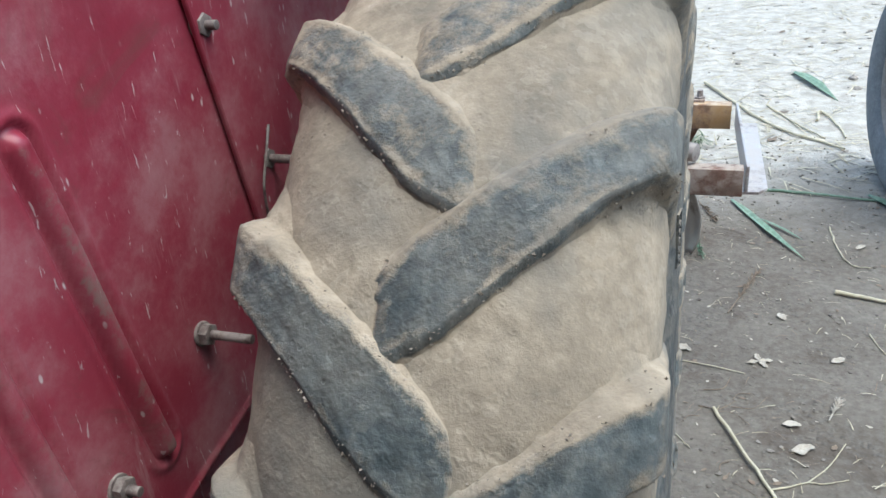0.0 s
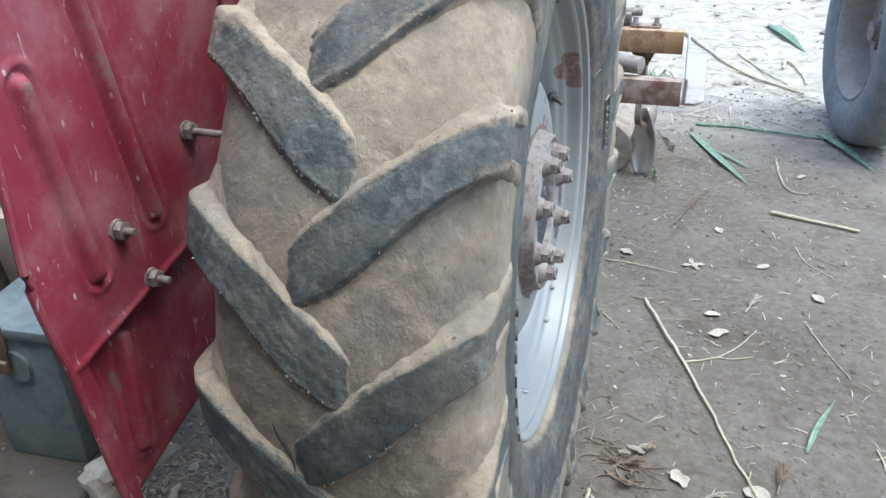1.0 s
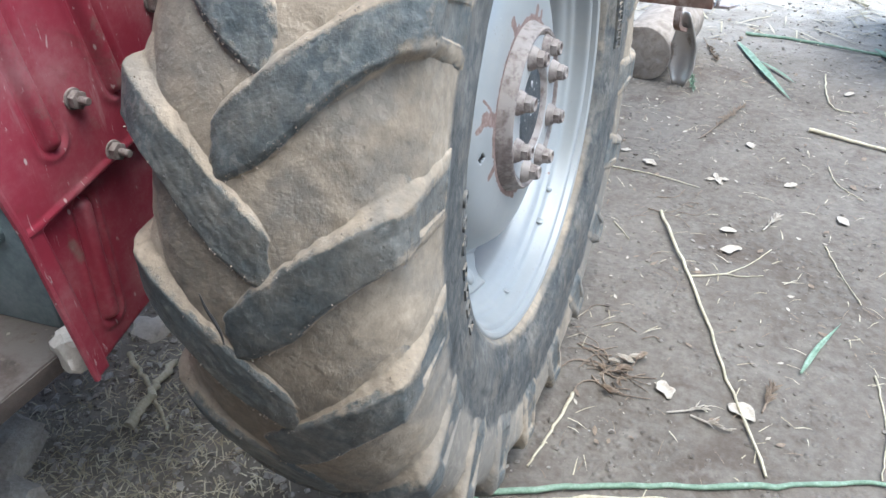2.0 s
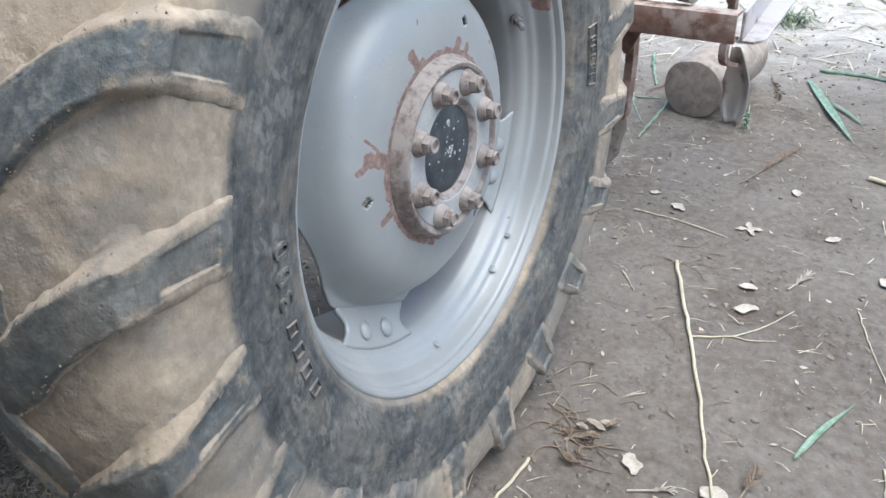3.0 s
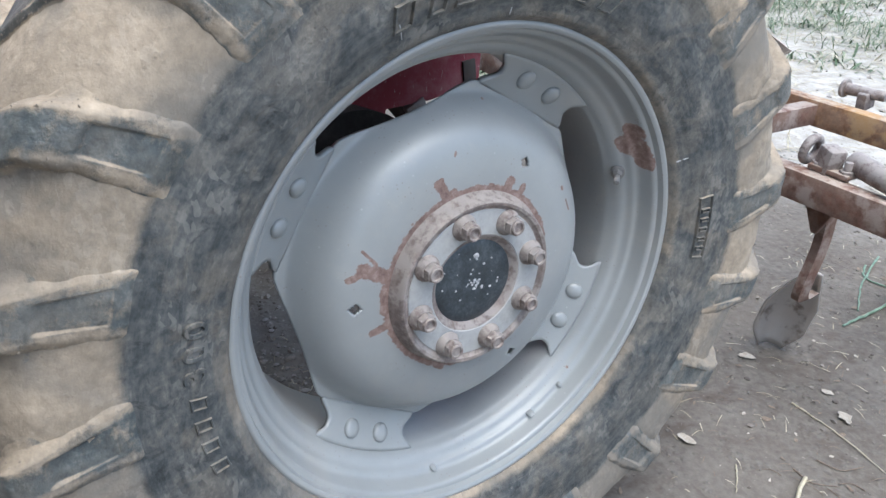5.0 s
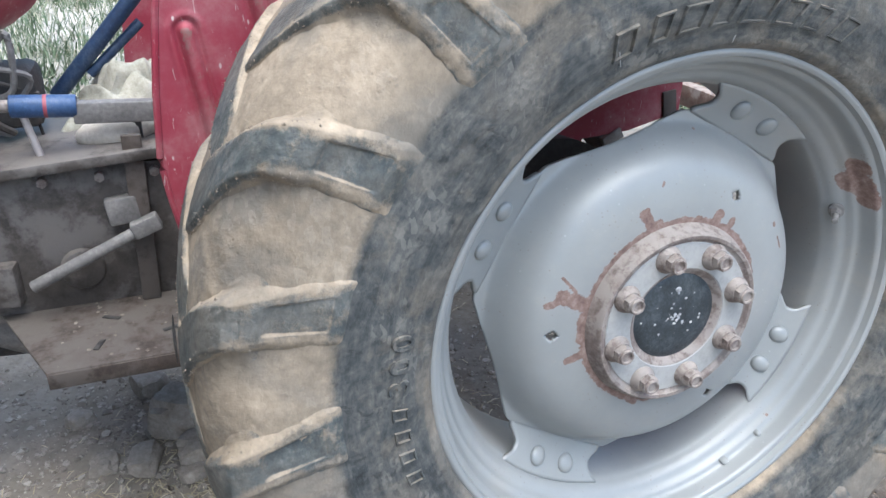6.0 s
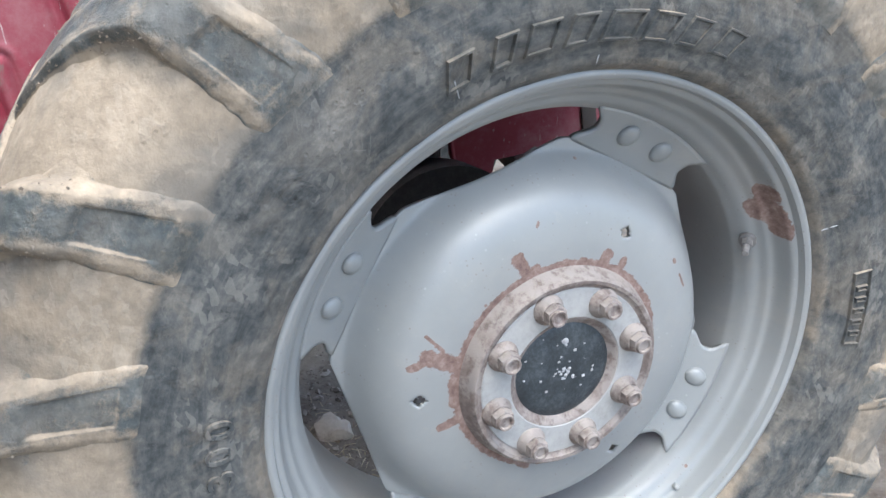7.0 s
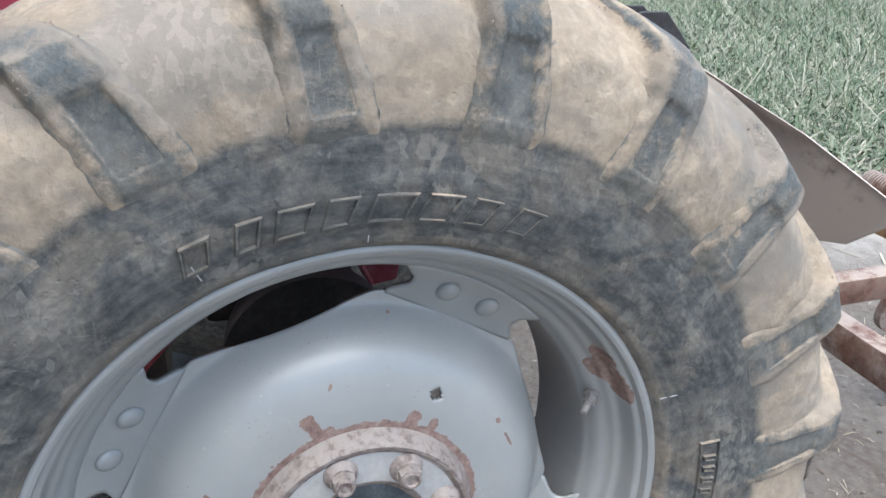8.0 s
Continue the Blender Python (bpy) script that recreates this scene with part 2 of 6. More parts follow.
def make_red_paint():
    n = Nodes("faded_red_paint")
    base = n.ramp(n.noise(3.5, 6, 0.6), (0.30, (0.240, 0.022, 0.040)), (0.55, (0.308, 0.036, 0.060)), (0.75, (0.375, 0.068, 0.092)))
    down = n.scaled(n.place, (1.0, 1.0, 0.13))
    run = n.step(n.noise(42, 5, 0.7, down), 0.60, 0.76, 0.0, 0.55)
    dust = n.step(n.noise(7, 7, 0.74), 0.40, 0.74, 0.0, 0.58)
    colour = n.mix(n.sum("MAXIMUM", run, dust), base, (0.45, 0.265, 0.262))
    chip = n.sum("MULTIPLY", n.step(n.cells(52, vector=n.scaled(n.place, (1, 1, 0.45))), 0.06, 0.13, 0.9, 0.0), n.step(n.noise(11, 3), 0.46, 0.56))
    scratch = n.step(n.noise(1.0, 4, 0.6, n.scaled(n.place, (60, 150, 30)), 0.6), 0.655, 0.70, 0.0, 0.75)
    colour = n.mix(n.sum("MAXIMUM", chip, scratch), colour, (0.60, 0.50, 0.47))
    flaked = n.sum("ADD", n.own("worn"), n.sum("MULTIPLY", n.sum("SUBTRACT", n.noise(24, 7, 0.75), 0.5), 1.7))
    colour = n.mix(n.step(flaked, 0.52, 0.92, 0.0, 0.8), colour, (0.25, 0.165, 0.14))
    grime = n.step(n.noise(6, 6, 0.7, warp=0.8), 0.58, 0.72, 0.0, 0.6)
    colour = n.mix(grime, colour, (0.17, 0.065, 0.055))
    return n.done(colour, n.step(n.noise(12, 5), 0.3, 0.7, 0.34, 0.62), bump=n.noise(70, 5, 0.7), depth=0.0008, strength=0.5)


def plain(name, *colours, rough=0.85, metal=0.0, scale=14.0, depth=0.002, vary=False):
    """A mottled material of three tones, dark to light."""
    n = Nodes(name)
    mixed = n.sum("ADD", n.sum("MULTIPLY", n.noise(scale, 6, 0.68), 0.55), n.sum("MULTIPLY", n.noise(scale * 6, 5, 0.7), 0.45))
    if vary:
        mixed = n.sum("ADD", mixed, n.sum("MULTIPLY", n.sum("SUBTRACT", n.island(), 0.5), 0.32))
    colour = n.ramp(mixed, (0.33, colours[0]), (0.50, colours[1]), (0.68, colours[2]))
    return n.done(colour, rough, metal, n.noise(scale * 9, 6, 0.7), depth, 0.6)


def make_wood_end():
    n = Nodes("weathered_log")
    colour = n.ramp(n.noise(22, 6, 0.7, warp=0.6), (0.3, (0.18, 0.145, 0.115)), (0.52, (0.31, 0.26, 0.215)), (0.75, (0.43, 0.375, 0.325)))
    return n.done(colour, 0.92, bump=n.noise(60, 6, 0.7), depth=0.004)


def make_grass():
    n = Nodes("grass_blade")
    colour = n.ramp(n.island(), (0.0, (0.080, 0.112, 0.066)), (0.30, (0.125, 0.165, 0.098)), (0.55, (0.185, 0.222, 0.145)), (0.76, (0.28, 0.285, 0.205)), (1.0, (0.48, 0.44, 0.34)))
    return n.done(colour, 0.95, gloss=0.1)



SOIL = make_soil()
RUBBER, TREAD = make_rubber(False), make_rubber(True)
RIM = make_rim_paint()
RED = make_red_paint()
RUST = rust_and_dust("rusted_iron", (0.17, 0.085, 0.058), (0.30, 0.235, 0.20), (0.37, 0.30, 0.24), 0.55)
NUT = rust_and_dust("rusty_nut", (0.200, 0.155, 0.136), (0.295, 0.256, 0.232), (0.325, 0.285, 0.254), 0.5, scale=30)
ORANGE = rust_and_dust("rust_orange_beam", (0.25, 0.125, 0.065), (0.40, 0.235, 0.10), (0.47, 0.37, 0.27), 0.52)
WORN_STEEL = rust_and_dust("worn_bright_steel", (0.30, 0.235, 0.215), (0.50, 0.475, 0.475), (0.50, 0.44, 0.39), 0.40, 0.42, 0.35)
SHARE = rust_and_dust("scoured_share_steel", (0.24, 0.20, 0.175), (0.50, 0.475, 0.45), (0.42, 0.37, 0.32), 0.40, 0.30, 0.65)
DUSTY_PLATE = rust_and_dust("dusty_plate", (0.30, 0.25, 0.21), (0.46, 0.39, 0.325), (0.52, 0.44, 0.36), 0.38, 0.85, 0.05, 6.0)
FOOT_STEEL = rust_and_dust("rusty_foot_plate", (0.066, 0.048, 0.039), (0.098, 0.082, 0.071), (0.112, 0.096, 0.083), 0.48, 0.8, 0.1, 8.0)
CASTING = rust_and_dust("greasy_casting", (0.060, 0.050, 0.043), (0.145, 0.130, 0.121), (0.165, 0.145, 0.127), 0.50, 0.6, 0.1, 7.0)
PALE_CAST = plain("pale_dusty_casting", (0.15, 0.142, 0.128), (0.24, 0.23, 0.21), (0.33, 0.315, 0.29), rough=0.8, scale=9)
GALVANISED = plain("painted_tin", (0.16, 0.21, 0.22), (0.26, 0.32, 0.33), (0.38, 0.43, 0.44), rough=0.5, metal=0.1, scale=11, depth=0.001)
BLACK = plain("black_hub_cap", (0.012, 0.016, 0.020), (0.030, 0.038, 0.044), (0.085, 0.10, 0.11), rough=0.45, scale=40, depth=0.0008)
CHALK = plain("pale_scuff", (0.30, 0.30, 0.30), (0.42, 0.42, 0.42), (0.54, 0.53, 0.52), rough=0.8, scale=60)
DARK = plain("dark_iron", (0.012, 0.011, 0.011), (0.030, 0.027, 0.026), (0.065, 0.058, 0.052), rough=0.65, scale=18)
BLUE = plain("chipped_blue_paint", (0.018, 0.045, 0.11), (0.035, 0.085, 0.20), (0.13, 0.17, 0.24), rough=0.45, scale=26, depth=0.001)
DARK_BLUE = plain("worn_navy_paint", (0.008, 0.018, 0.040), (0.014, 0.036, 0.085), (0.07, 0.095, 0.13), rough=0.45, scale=26, depth=0.001)
GREY_BAR = plain("dull_grey_bar", (0.105, 0.098, 0.092), (0.17, 0.160, 0.152), (0.27, 0.255, 0.24), rough=0.6, scale=20, depth=0.001)
CLOTH = plain("cream_cloth", (0.25, 0.235, 0.185), (0.39, 0.37, 0.30), (0.52, 0.49, 0.42), rough=0.95, scale=18, depth=0.004)
ROCK = plain("grey_rock", (0.20, 0.172, 0.144), (0.31, 0.272, 0.235), (0.44, 0.40, 0.355), rough=0.95, scale=16, depth=0.006)
RUBBLE = plain("rubble", (0.165, 0.143, 0.121), (0.27, 0.240, 0.208), (0.42, 0.385, 0.34), rough=0.95, scale=20, depth=0.004, vary=True)
PALE_BLOCK = plain("pale_block", (0.42, 0.38, 0.32), (0.56, 0.51, 0.44), (0.66, 0.62, 0.55), rough=0.95, scale=20, depth=0.003)
LOG = make_wood_end()
STRAW = plain("straw", (0.30, 0.25, 0.165), (0.44, 0.385, 0.27), (0.58, 0.52, 0.39), rough=0.85, scale=25, depth=0.0006, vary=True)
DRY_LEAF = plain("dry_leaf", (0.27, 0.225, 0.175), (0.40, 0.35, 0.285), (0.53, 0.48, 0.41), rough=0.85, scale=45, depth=0.001)
BROWN_LEAF = plain("brown_weed", (0.10, 0.070, 0.048), (0.19, 0.14, 0.10), (0.32, 0.25, 0.18), rough=0.9, scale=45, depth=0.001)
GREEN = plain("green_stalk", (0.09, 0.15, 0.09), (0.17, 0.25, 0.17), (0.33, 0.41, 0.32), rough=0.6, scale=30, depth=0.0006)
GREY_TYRE = plain("dusty_grey_tyre", (0.115, 0.125, 0.135), (0.185, 0.195, 0.205), (0.27, 0.275, 0.28), rough=0.85, scale=16)
PALE_RIM = plain("pale_wheel_rim", (0.22, 0.185, 0.16), (0.31, 0.275, 0.245), (0.42, 0.385, 0.355), rough=0.6, scale=12)
GRASS = make_grass()
CRUMB = plain("soil_crumb", (0.088, 0.072, 0.057), (0.150, 0.127, 0.105), (0.245, 0.215, 0.182), rough=0.95, scale=20, vary=True)
DRIED_MUD = plain("dried_mud", (0.15, 0.122, 0.095), (0.25, 0.203, 0.158), (0.36, 0.295, 0.232), rough=0.95, scale=30, vary=True)


# ---- mesh helpers ----
def thing(name, at, label, category, group="", kind=""):
    ob = new(name)
    ob.location = at
    ob.empty_display_size = 0.1
    bpy.context.view_layer.update()
    return tagged(ob, label, category, group, kind)


def base_of(ob):
    while ob.parent:
        ob = ob.parent
    return Vector(ob.location)


def finish(me, material, sharp=40):
    me.materials.append(material)
    me.shade_smooth()
    me.set_sharp_from_angle(angle=radians(sharp))


def part(name, bm, material, parent, label="", sharp=40):
    """Links a bmesh, built in the world's coordinates, as one mesh under a thing or a part."""
    bm.transform(Matrix.Translation(-base_of(parent)))
    me = bpy.data.meshes.new(name)
    bm.to_mesh(me)
    bm.free()
    finish(me, material, sharp)
    ob = new(name, me)
    ob.parent = parent
    return tagged(ob, label)


def whole(name, bm, material, label, category, at=None, group="", kind="", sharp=40):
    """Links a bmesh, built in the world's coordinates, as a thing of one mesh."""
    at = Vector(at) if at else Vector((0, 0, 0))
    bm.transform(Matrix.Translation(-at))
    me = bpy.data.meshes.new(name)
    bm.to_mesh(me)
    bm.free()
    finish(me, material, sharp)
    ob = new(name, me)
    ob.location = at
    return tagged(ob, label, category, group, kind)


def box(bm, size, m, bevel=0.003):
    made = bmesh.ops.create_cube(bm, size=1.0, matrix=m @ Matrix.Diagonal((*size, 1)))["verts"]
    if bevel:
        edges = list({e for v in made for e in v.link_edges})
        bmesh.ops.bevel(bm, geom=edges, offset=bevel, segments=2, profile=0.5, affect="EDGES")
    return bm


def rod(bm, a, b, r1, r2=None, segs=16, bevel=0.0):
    a, b = Vector(a), Vector(b)
    m = Matrix.Translation((a + b) / 2) @ (b - a).to_track_quat("Z", "Y").to_matrix().to_4x4()
    made = bmesh.ops.create_cone(bm, cap_ends=True, segments=segs, radius1=r1, radius2=r1 if r2 is None else r2, depth=(b - a).length, matrix=m)["verts"]
    if bevel:
        rims = [e for e in {e for v in made for e in v.link_edges} if any(len(f.verts) > 4 for f in e.link_faces)]
        bmesh.ops.bevel(bm, geom=rims, offset=bevel, segments=2, profile=0.5, affect="EDGES")
    return bm


def curve_points(points, steps=6):
    """A smooth line through the points."""
    p = [Vector(q) for q in points]
    p = [2 * p[0] - p[1], *p, 2 * p[-1] - p[-2]]
    out = []
    for a, b, c, d in zip(p, p[1:], p[2:], p[3:]):
        for k in range(steps):
            t = k / steps
            out.append(0.5 * (2 * b + (c - a) * t + (2 * a - 5 * b + 4 * c - d) * t * t + (3 * b - a - 3 * c + d) * t**3))
    return [*out, p[-2]]


def tube(bm, points, radius, segs=8, flat=1.0):
    """A tube along the points; radius is a number or one for each point."""
    rings, up = [], Vector((0, 0, 1))
    for i, p in enumerate(points):
        ahead = (points[min(i + 1, len(points) - 1)] - points[max(i - 1, 0)]).normalized()
        side = ahead.cross(up)
        side = side.normalized() if side.length > 1e-4 else Vector((1, 0, 0))
        over = side.cross(ahead)
        r = radius[i] if isinstance(radius, (list, tuple)) else radius
        rings.append([bm.verts.new(p + r * (math.cos(a) * side + flat * math.sin(a) * over)) for a in (2 * math.pi * k / segs for k in range(segs))])
    for a, b in zip(rings, rings[1:]):
        for k in range(segs):
            bm.faces.new((a[k], a[(k + 1) % segs], b[(k + 1) % segs], b[k]))
    bm.faces.new(rings[0][::-1])
    bm.faces.new(rings[-1])
    return bm


def revolve(bm, profile, segs, centre=(0, 0, 0), loop=True, axis="x"):
    """Turns a line of (along the axis, radius) round the x axis through centre."""
    c, rings = Vector(centre), []
    for k in range(segs):
        a = 2 * math.pi * k / segs
        rings.append([bm.verts.new(c + Vector((x, r * math.cos(a), r * math.sin(a)))) for x, r in profile])
    count = len(profile)
    for k in range(segs):
        a, b = rings[k], rings[(k + 1) % segs]
        for i in range(count if loop else count - 1):
            j = (i + 1) % count
            bm.faces.new((a[i], a[j], b[j], b[i]))
    bmesh.ops.recalc_face_normals(bm, faces=bm.faces)
    return bm


def grid_mesh(name, points, material, sharp=40, ring=False, **values):
    """A mesh from an array of points (rows, columns, 3), with float values at its points."""
    rows, cols, _ = points.shape
    index = np.arange(rows * cols).reshape(rows, cols)
    if ring:
        index = np.vstack([index, index[:1]])
    quads = np.stack([index[:-1, :-1], index[1:, :-1], index[1:, 1:], index[:-1, 1:]], -1).reshape(-1, 4)
    me = bpy.data.meshes.new(name)
    me.from_pydata(points.reshape(-1, 3).tolist(), [], quads.tolist())
    for key, data in values.items():
        me.attributes.new(key, "FLOAT", "POINT").data.foreach_set("value", np.ravel(data).astype(np.float32))
    finish(me, material, sharp)
    return me


def plate(bm, outline, thick, axis="x", at=0.0, bevel=0.0):
    """A plate with the outline of pairs in the plane across the axis, from at to at + thick."""
    def lift(p, v):
        return {"x": (v, *p), "y": (p[0], v, p[1]), "z": (*p, v)}[axis]
    front = [bm.verts.new(lift(p, at)) for p in outline]
    back = [bm.verts.new(lift(p, at + thick)) for p in outline]
    bm.faces.new(front)
    bm.faces.new(back[::-1])
    for i in range(len(outline)):
        j = (i + 1) % len(outline)
        bm.faces.new((front[j], front[i], back[i], back[j]))
    bmesh.ops.recalc_face_normals(bm, faces=bm.faces)
    if bevel:
        bmesh.ops.bevel(bm, geom=list(bm.edges), offset=bevel, segments=1, affect="EDGES")
    return bm


def stone(bm, at, size, seed, squash=0.7, subdiv=2, rough=0.35):
    made = bmesh.ops.create_icosphere(bm, subdivisions=subdiv, radius=1.0)["verts"]
    rnd = random.Random(seed)
    off, turn = Vector((rnd.uniform(-50, 50), rnd.uniform(-50, 50), 0)), Euler((0, 0, rnd.uniform(0, 6.3)))
    stretch = Vector((rnd.uniform(0.75, 1.25), rnd.uniform(0.75, 1.25), squash * rnd.uniform(0.8, 1.2)))
    for v in made:
        p = v.co.copy()
        d = 1 + rough * noise.noise(p * 1.1 + off) + 0.5 * rough * noise.noise(p * 2.7 + off)
        p = Vector([max(-0.78, min(0.78, c * d)) for c in p])
        q = Vector((p.x * stretch.x, p.y * stretch.y, p.z * stretch.z)) * size
        q.rotate(turn)
        v.co = q + Vector(at)
    return bm


def smooth(t):
    t = np.clip(t, 0, 1)
    return t * t * (3 - 2 * t)


# ---- ground ----
def spread(low, high, fine, far):
    """Even steps between low and high, growing ones out to far."""
    inner = list(np.arange(low, high + fine / 2, fine))
    step, left, right = fine, [low], [high]
    while right[-1] < far:
        step *= 1.22
        right.append(right[-1] + step)
        left.append(left[-1] - step)
    return np.array(left[:0:-1] + inner + right[1:])


def ground_height(x, y):
    """The lie of the ground, in metres."""
    h = 0.016 * noise.noise((x * 0.9, y * 0.9, 3.0)) + 0.007 * noise.noise((x * 4.5, y * 4.5, 7.0)) + 0.0030 * noise.noise((x * 13, y * 13, 1.0))
    heap = math.exp(-(((x + 0.95) / 0.38) ** 2 + ((y + 0.55) / 0.55) ** 2))
    return h + 0.05 * heap


gx, gy = spread(-1.6, 1.2, 0.022, 400), spread(-1.3, 2.6, 0.022, 400)
land = np.array([[(x, y, ground_height(x, y) if max(abs(x), abs(y)) < 60 else 0.0) for y in gy] for x in gx])
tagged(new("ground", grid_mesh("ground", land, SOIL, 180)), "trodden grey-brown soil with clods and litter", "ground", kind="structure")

# unseen wall, added to keep light from the south off the tyre
bm = box(bmesh.new(), (8.0, 0.22, 4.3), pose(-0.6, -2.25, 2.1), 0.01)
whole("shade_wall", bm, CASTING, "unseen dark wall added to block light from behind", "wall", kind="structure")

# ---- the rear wheel ----
HUB, MID, LUGS = Vector((0, 0, 0.68)), -0.124, 20
PITCH = 360 / LUGS
wheel = thing("rear_wheel", (MID, 0, 0), "muddy tractor rear wheel with grey steel rim on soil", "wheel")

SIDE_S = np.array([0.0, 0.05, 0.09, 0.121, 0.146, 0.155, 0.157, 0.155, 0.153, 0.150, 0.144, 0.136, 0.131, 0.125, 0.110])
SIDE_R = np.array([0.665, 0.662, 0.654, 0.638, 0.612, 0.586, 0.555, 0.520, 0.485, 0.452, 0.424, 0.403, 0.391, 0.385, 0.374])


def fine_profile():
    """The carcass's half section, finely stepped: arc length, distance from the middle, radius."""
    line = curve_points([(s, r, 0) for s, r in zip(SIDE_S, SIDE_R)], 10)
    s, r = np.array([p.x for p in line]), np.array([p.y for p in line])
    return np.r_[0, np.cumsum(np.hypot(np.diff(s), np.diff(r)))], s, r


ARC, ARC_S, ARC_R = fine_profile()


def carcass(w):
    """Across the tyre, for arc lengths w from its middle: offset, radius and the normal's two parts."""
    a = np.abs(w)
    s, r = np.interp(a, ARC, ARC_S), np.interp(a, ARC, ARC_R)
    ds, dr = np.interp(a + 0.004, ARC, ARC_S) - np.interp(a - 0.004, ARC, ARC_S), np.interp(a + 0.004, ARC, ARC_R) - np.interp(a - 0.004, ARC, ARC_R)
    size = np.hypot(ds, dr) + 1e-9
    return np.sign(w) * s, r, np.sign(w) * -dr / size, ds / size


def build_tyre():
    turns, across = 588, 150
    w = np.linspace(-ARC[-1], ARC[-1], across)
    s, r, ns, nr = carcass(w)
    a = np.linspace(0, 2 * np.pi, turns, endpoint=False)[:, None]
    muddy = smooth((r - 0.510) / 0.03)
    bulge = np.zeros((turns, across))
    for i, t in enumerate(a[:, 0]):
        y, z = math.cos(t), math.sin(t)
        for k, v in enumerate(w):
            p = (y * 0.64, z * 0.64, v)
            low = noise.noise((p[0] * 9, p[1] * 9, p[2] * 12))
            clump = noise.noise((p[0] * 34, p[1] * 34, p[2] * 38))
            bulge[i, k] = 0.0020 * low + muddy[k] * (0.0022 * abs(clump) + 0.0014 * max(0.0, clump + low - 0.25)) + 0.0006 * clump
    # mould rings near the bead and the step under the tread's shoulder
    ring = 0.0022 * np.exp(-(((r - 0.401) / 0.0028) ** 2)) + 0.0022 * np.exp(-(((r - 0.391) / 0.0022) ** 2)) + 0.0008 * smooth((r - 0.504) / 0.005) * smooth((0.60 - r) / 0.02) + 0.0010 * smooth((0.468 - r) / 0.004) * smooth((r - 0.408) / 0.004)
    lift = bulge + ring
    rr, ss = r + nr * lift, s + ns * lift
    pts = np.stack([MID + ss + 0 * a, rr * np.cos(a), rr * np.sin(a) + HUB.z], -1) - np.array(wheel.location)
    dust = smooth((r - 0.500) / 0.030) * (0.94 - 0.12 * smooth((r - 0.62) / 0.03)) + 0.02 + 0.11 * smooth((0.475 - r) / 0.03) + 0.36 * smooth((0.399 - r) / 0.003) - 0.10 * np.exp(-(((r - 0.490) / 0.012) ** 2)) + 0 * a
    me = grid_mesh("tyre", pts, RUBBER, 60, True, dust=dust)
    ob = new("tyre", me)
    ob.parent = wheel
    return tagged(ob, "dusty black rubber tyre, mud between the lugs")


LUG_W = np.array([-0.05, -0.012, 0.02, 0.056, 0.095, 0.121, 0.145, 0.18, 0.243, 0.30])
LUG_A = np.array([162.6, 160.2, 158.2, 155.5, 152.4, 150.4, 148.9, 147.8, 146.8, 146.4])
LUG_HALF_W = np.array([-0.05, -0.01, 0.02, 0.05, 0.075, 0.10, 0.125, 0.15, 0.18, 0.21, 0.25, 0.275])
LUG_HALF = np.array([0.020, 0.032, 0.036, 0.035, 0.031, 0.027, 0.025, 0.0235, 0.0235, 0.0265, 0.031, 0.035])
LUG_TALL_W = np.array([-0.04, 0.0, 0.05, 0.09, 0.12, 0.148, 0.163, 0.180, 0.20, 0.22, 0.25, 0.274])
LUG_TALL = np.array([0.008, 0.0105, 0.0125, 0.017, 0.025, 0.033, 0.030, 0.020, 0.0135, 0.0105, 0.0085, 0.0])


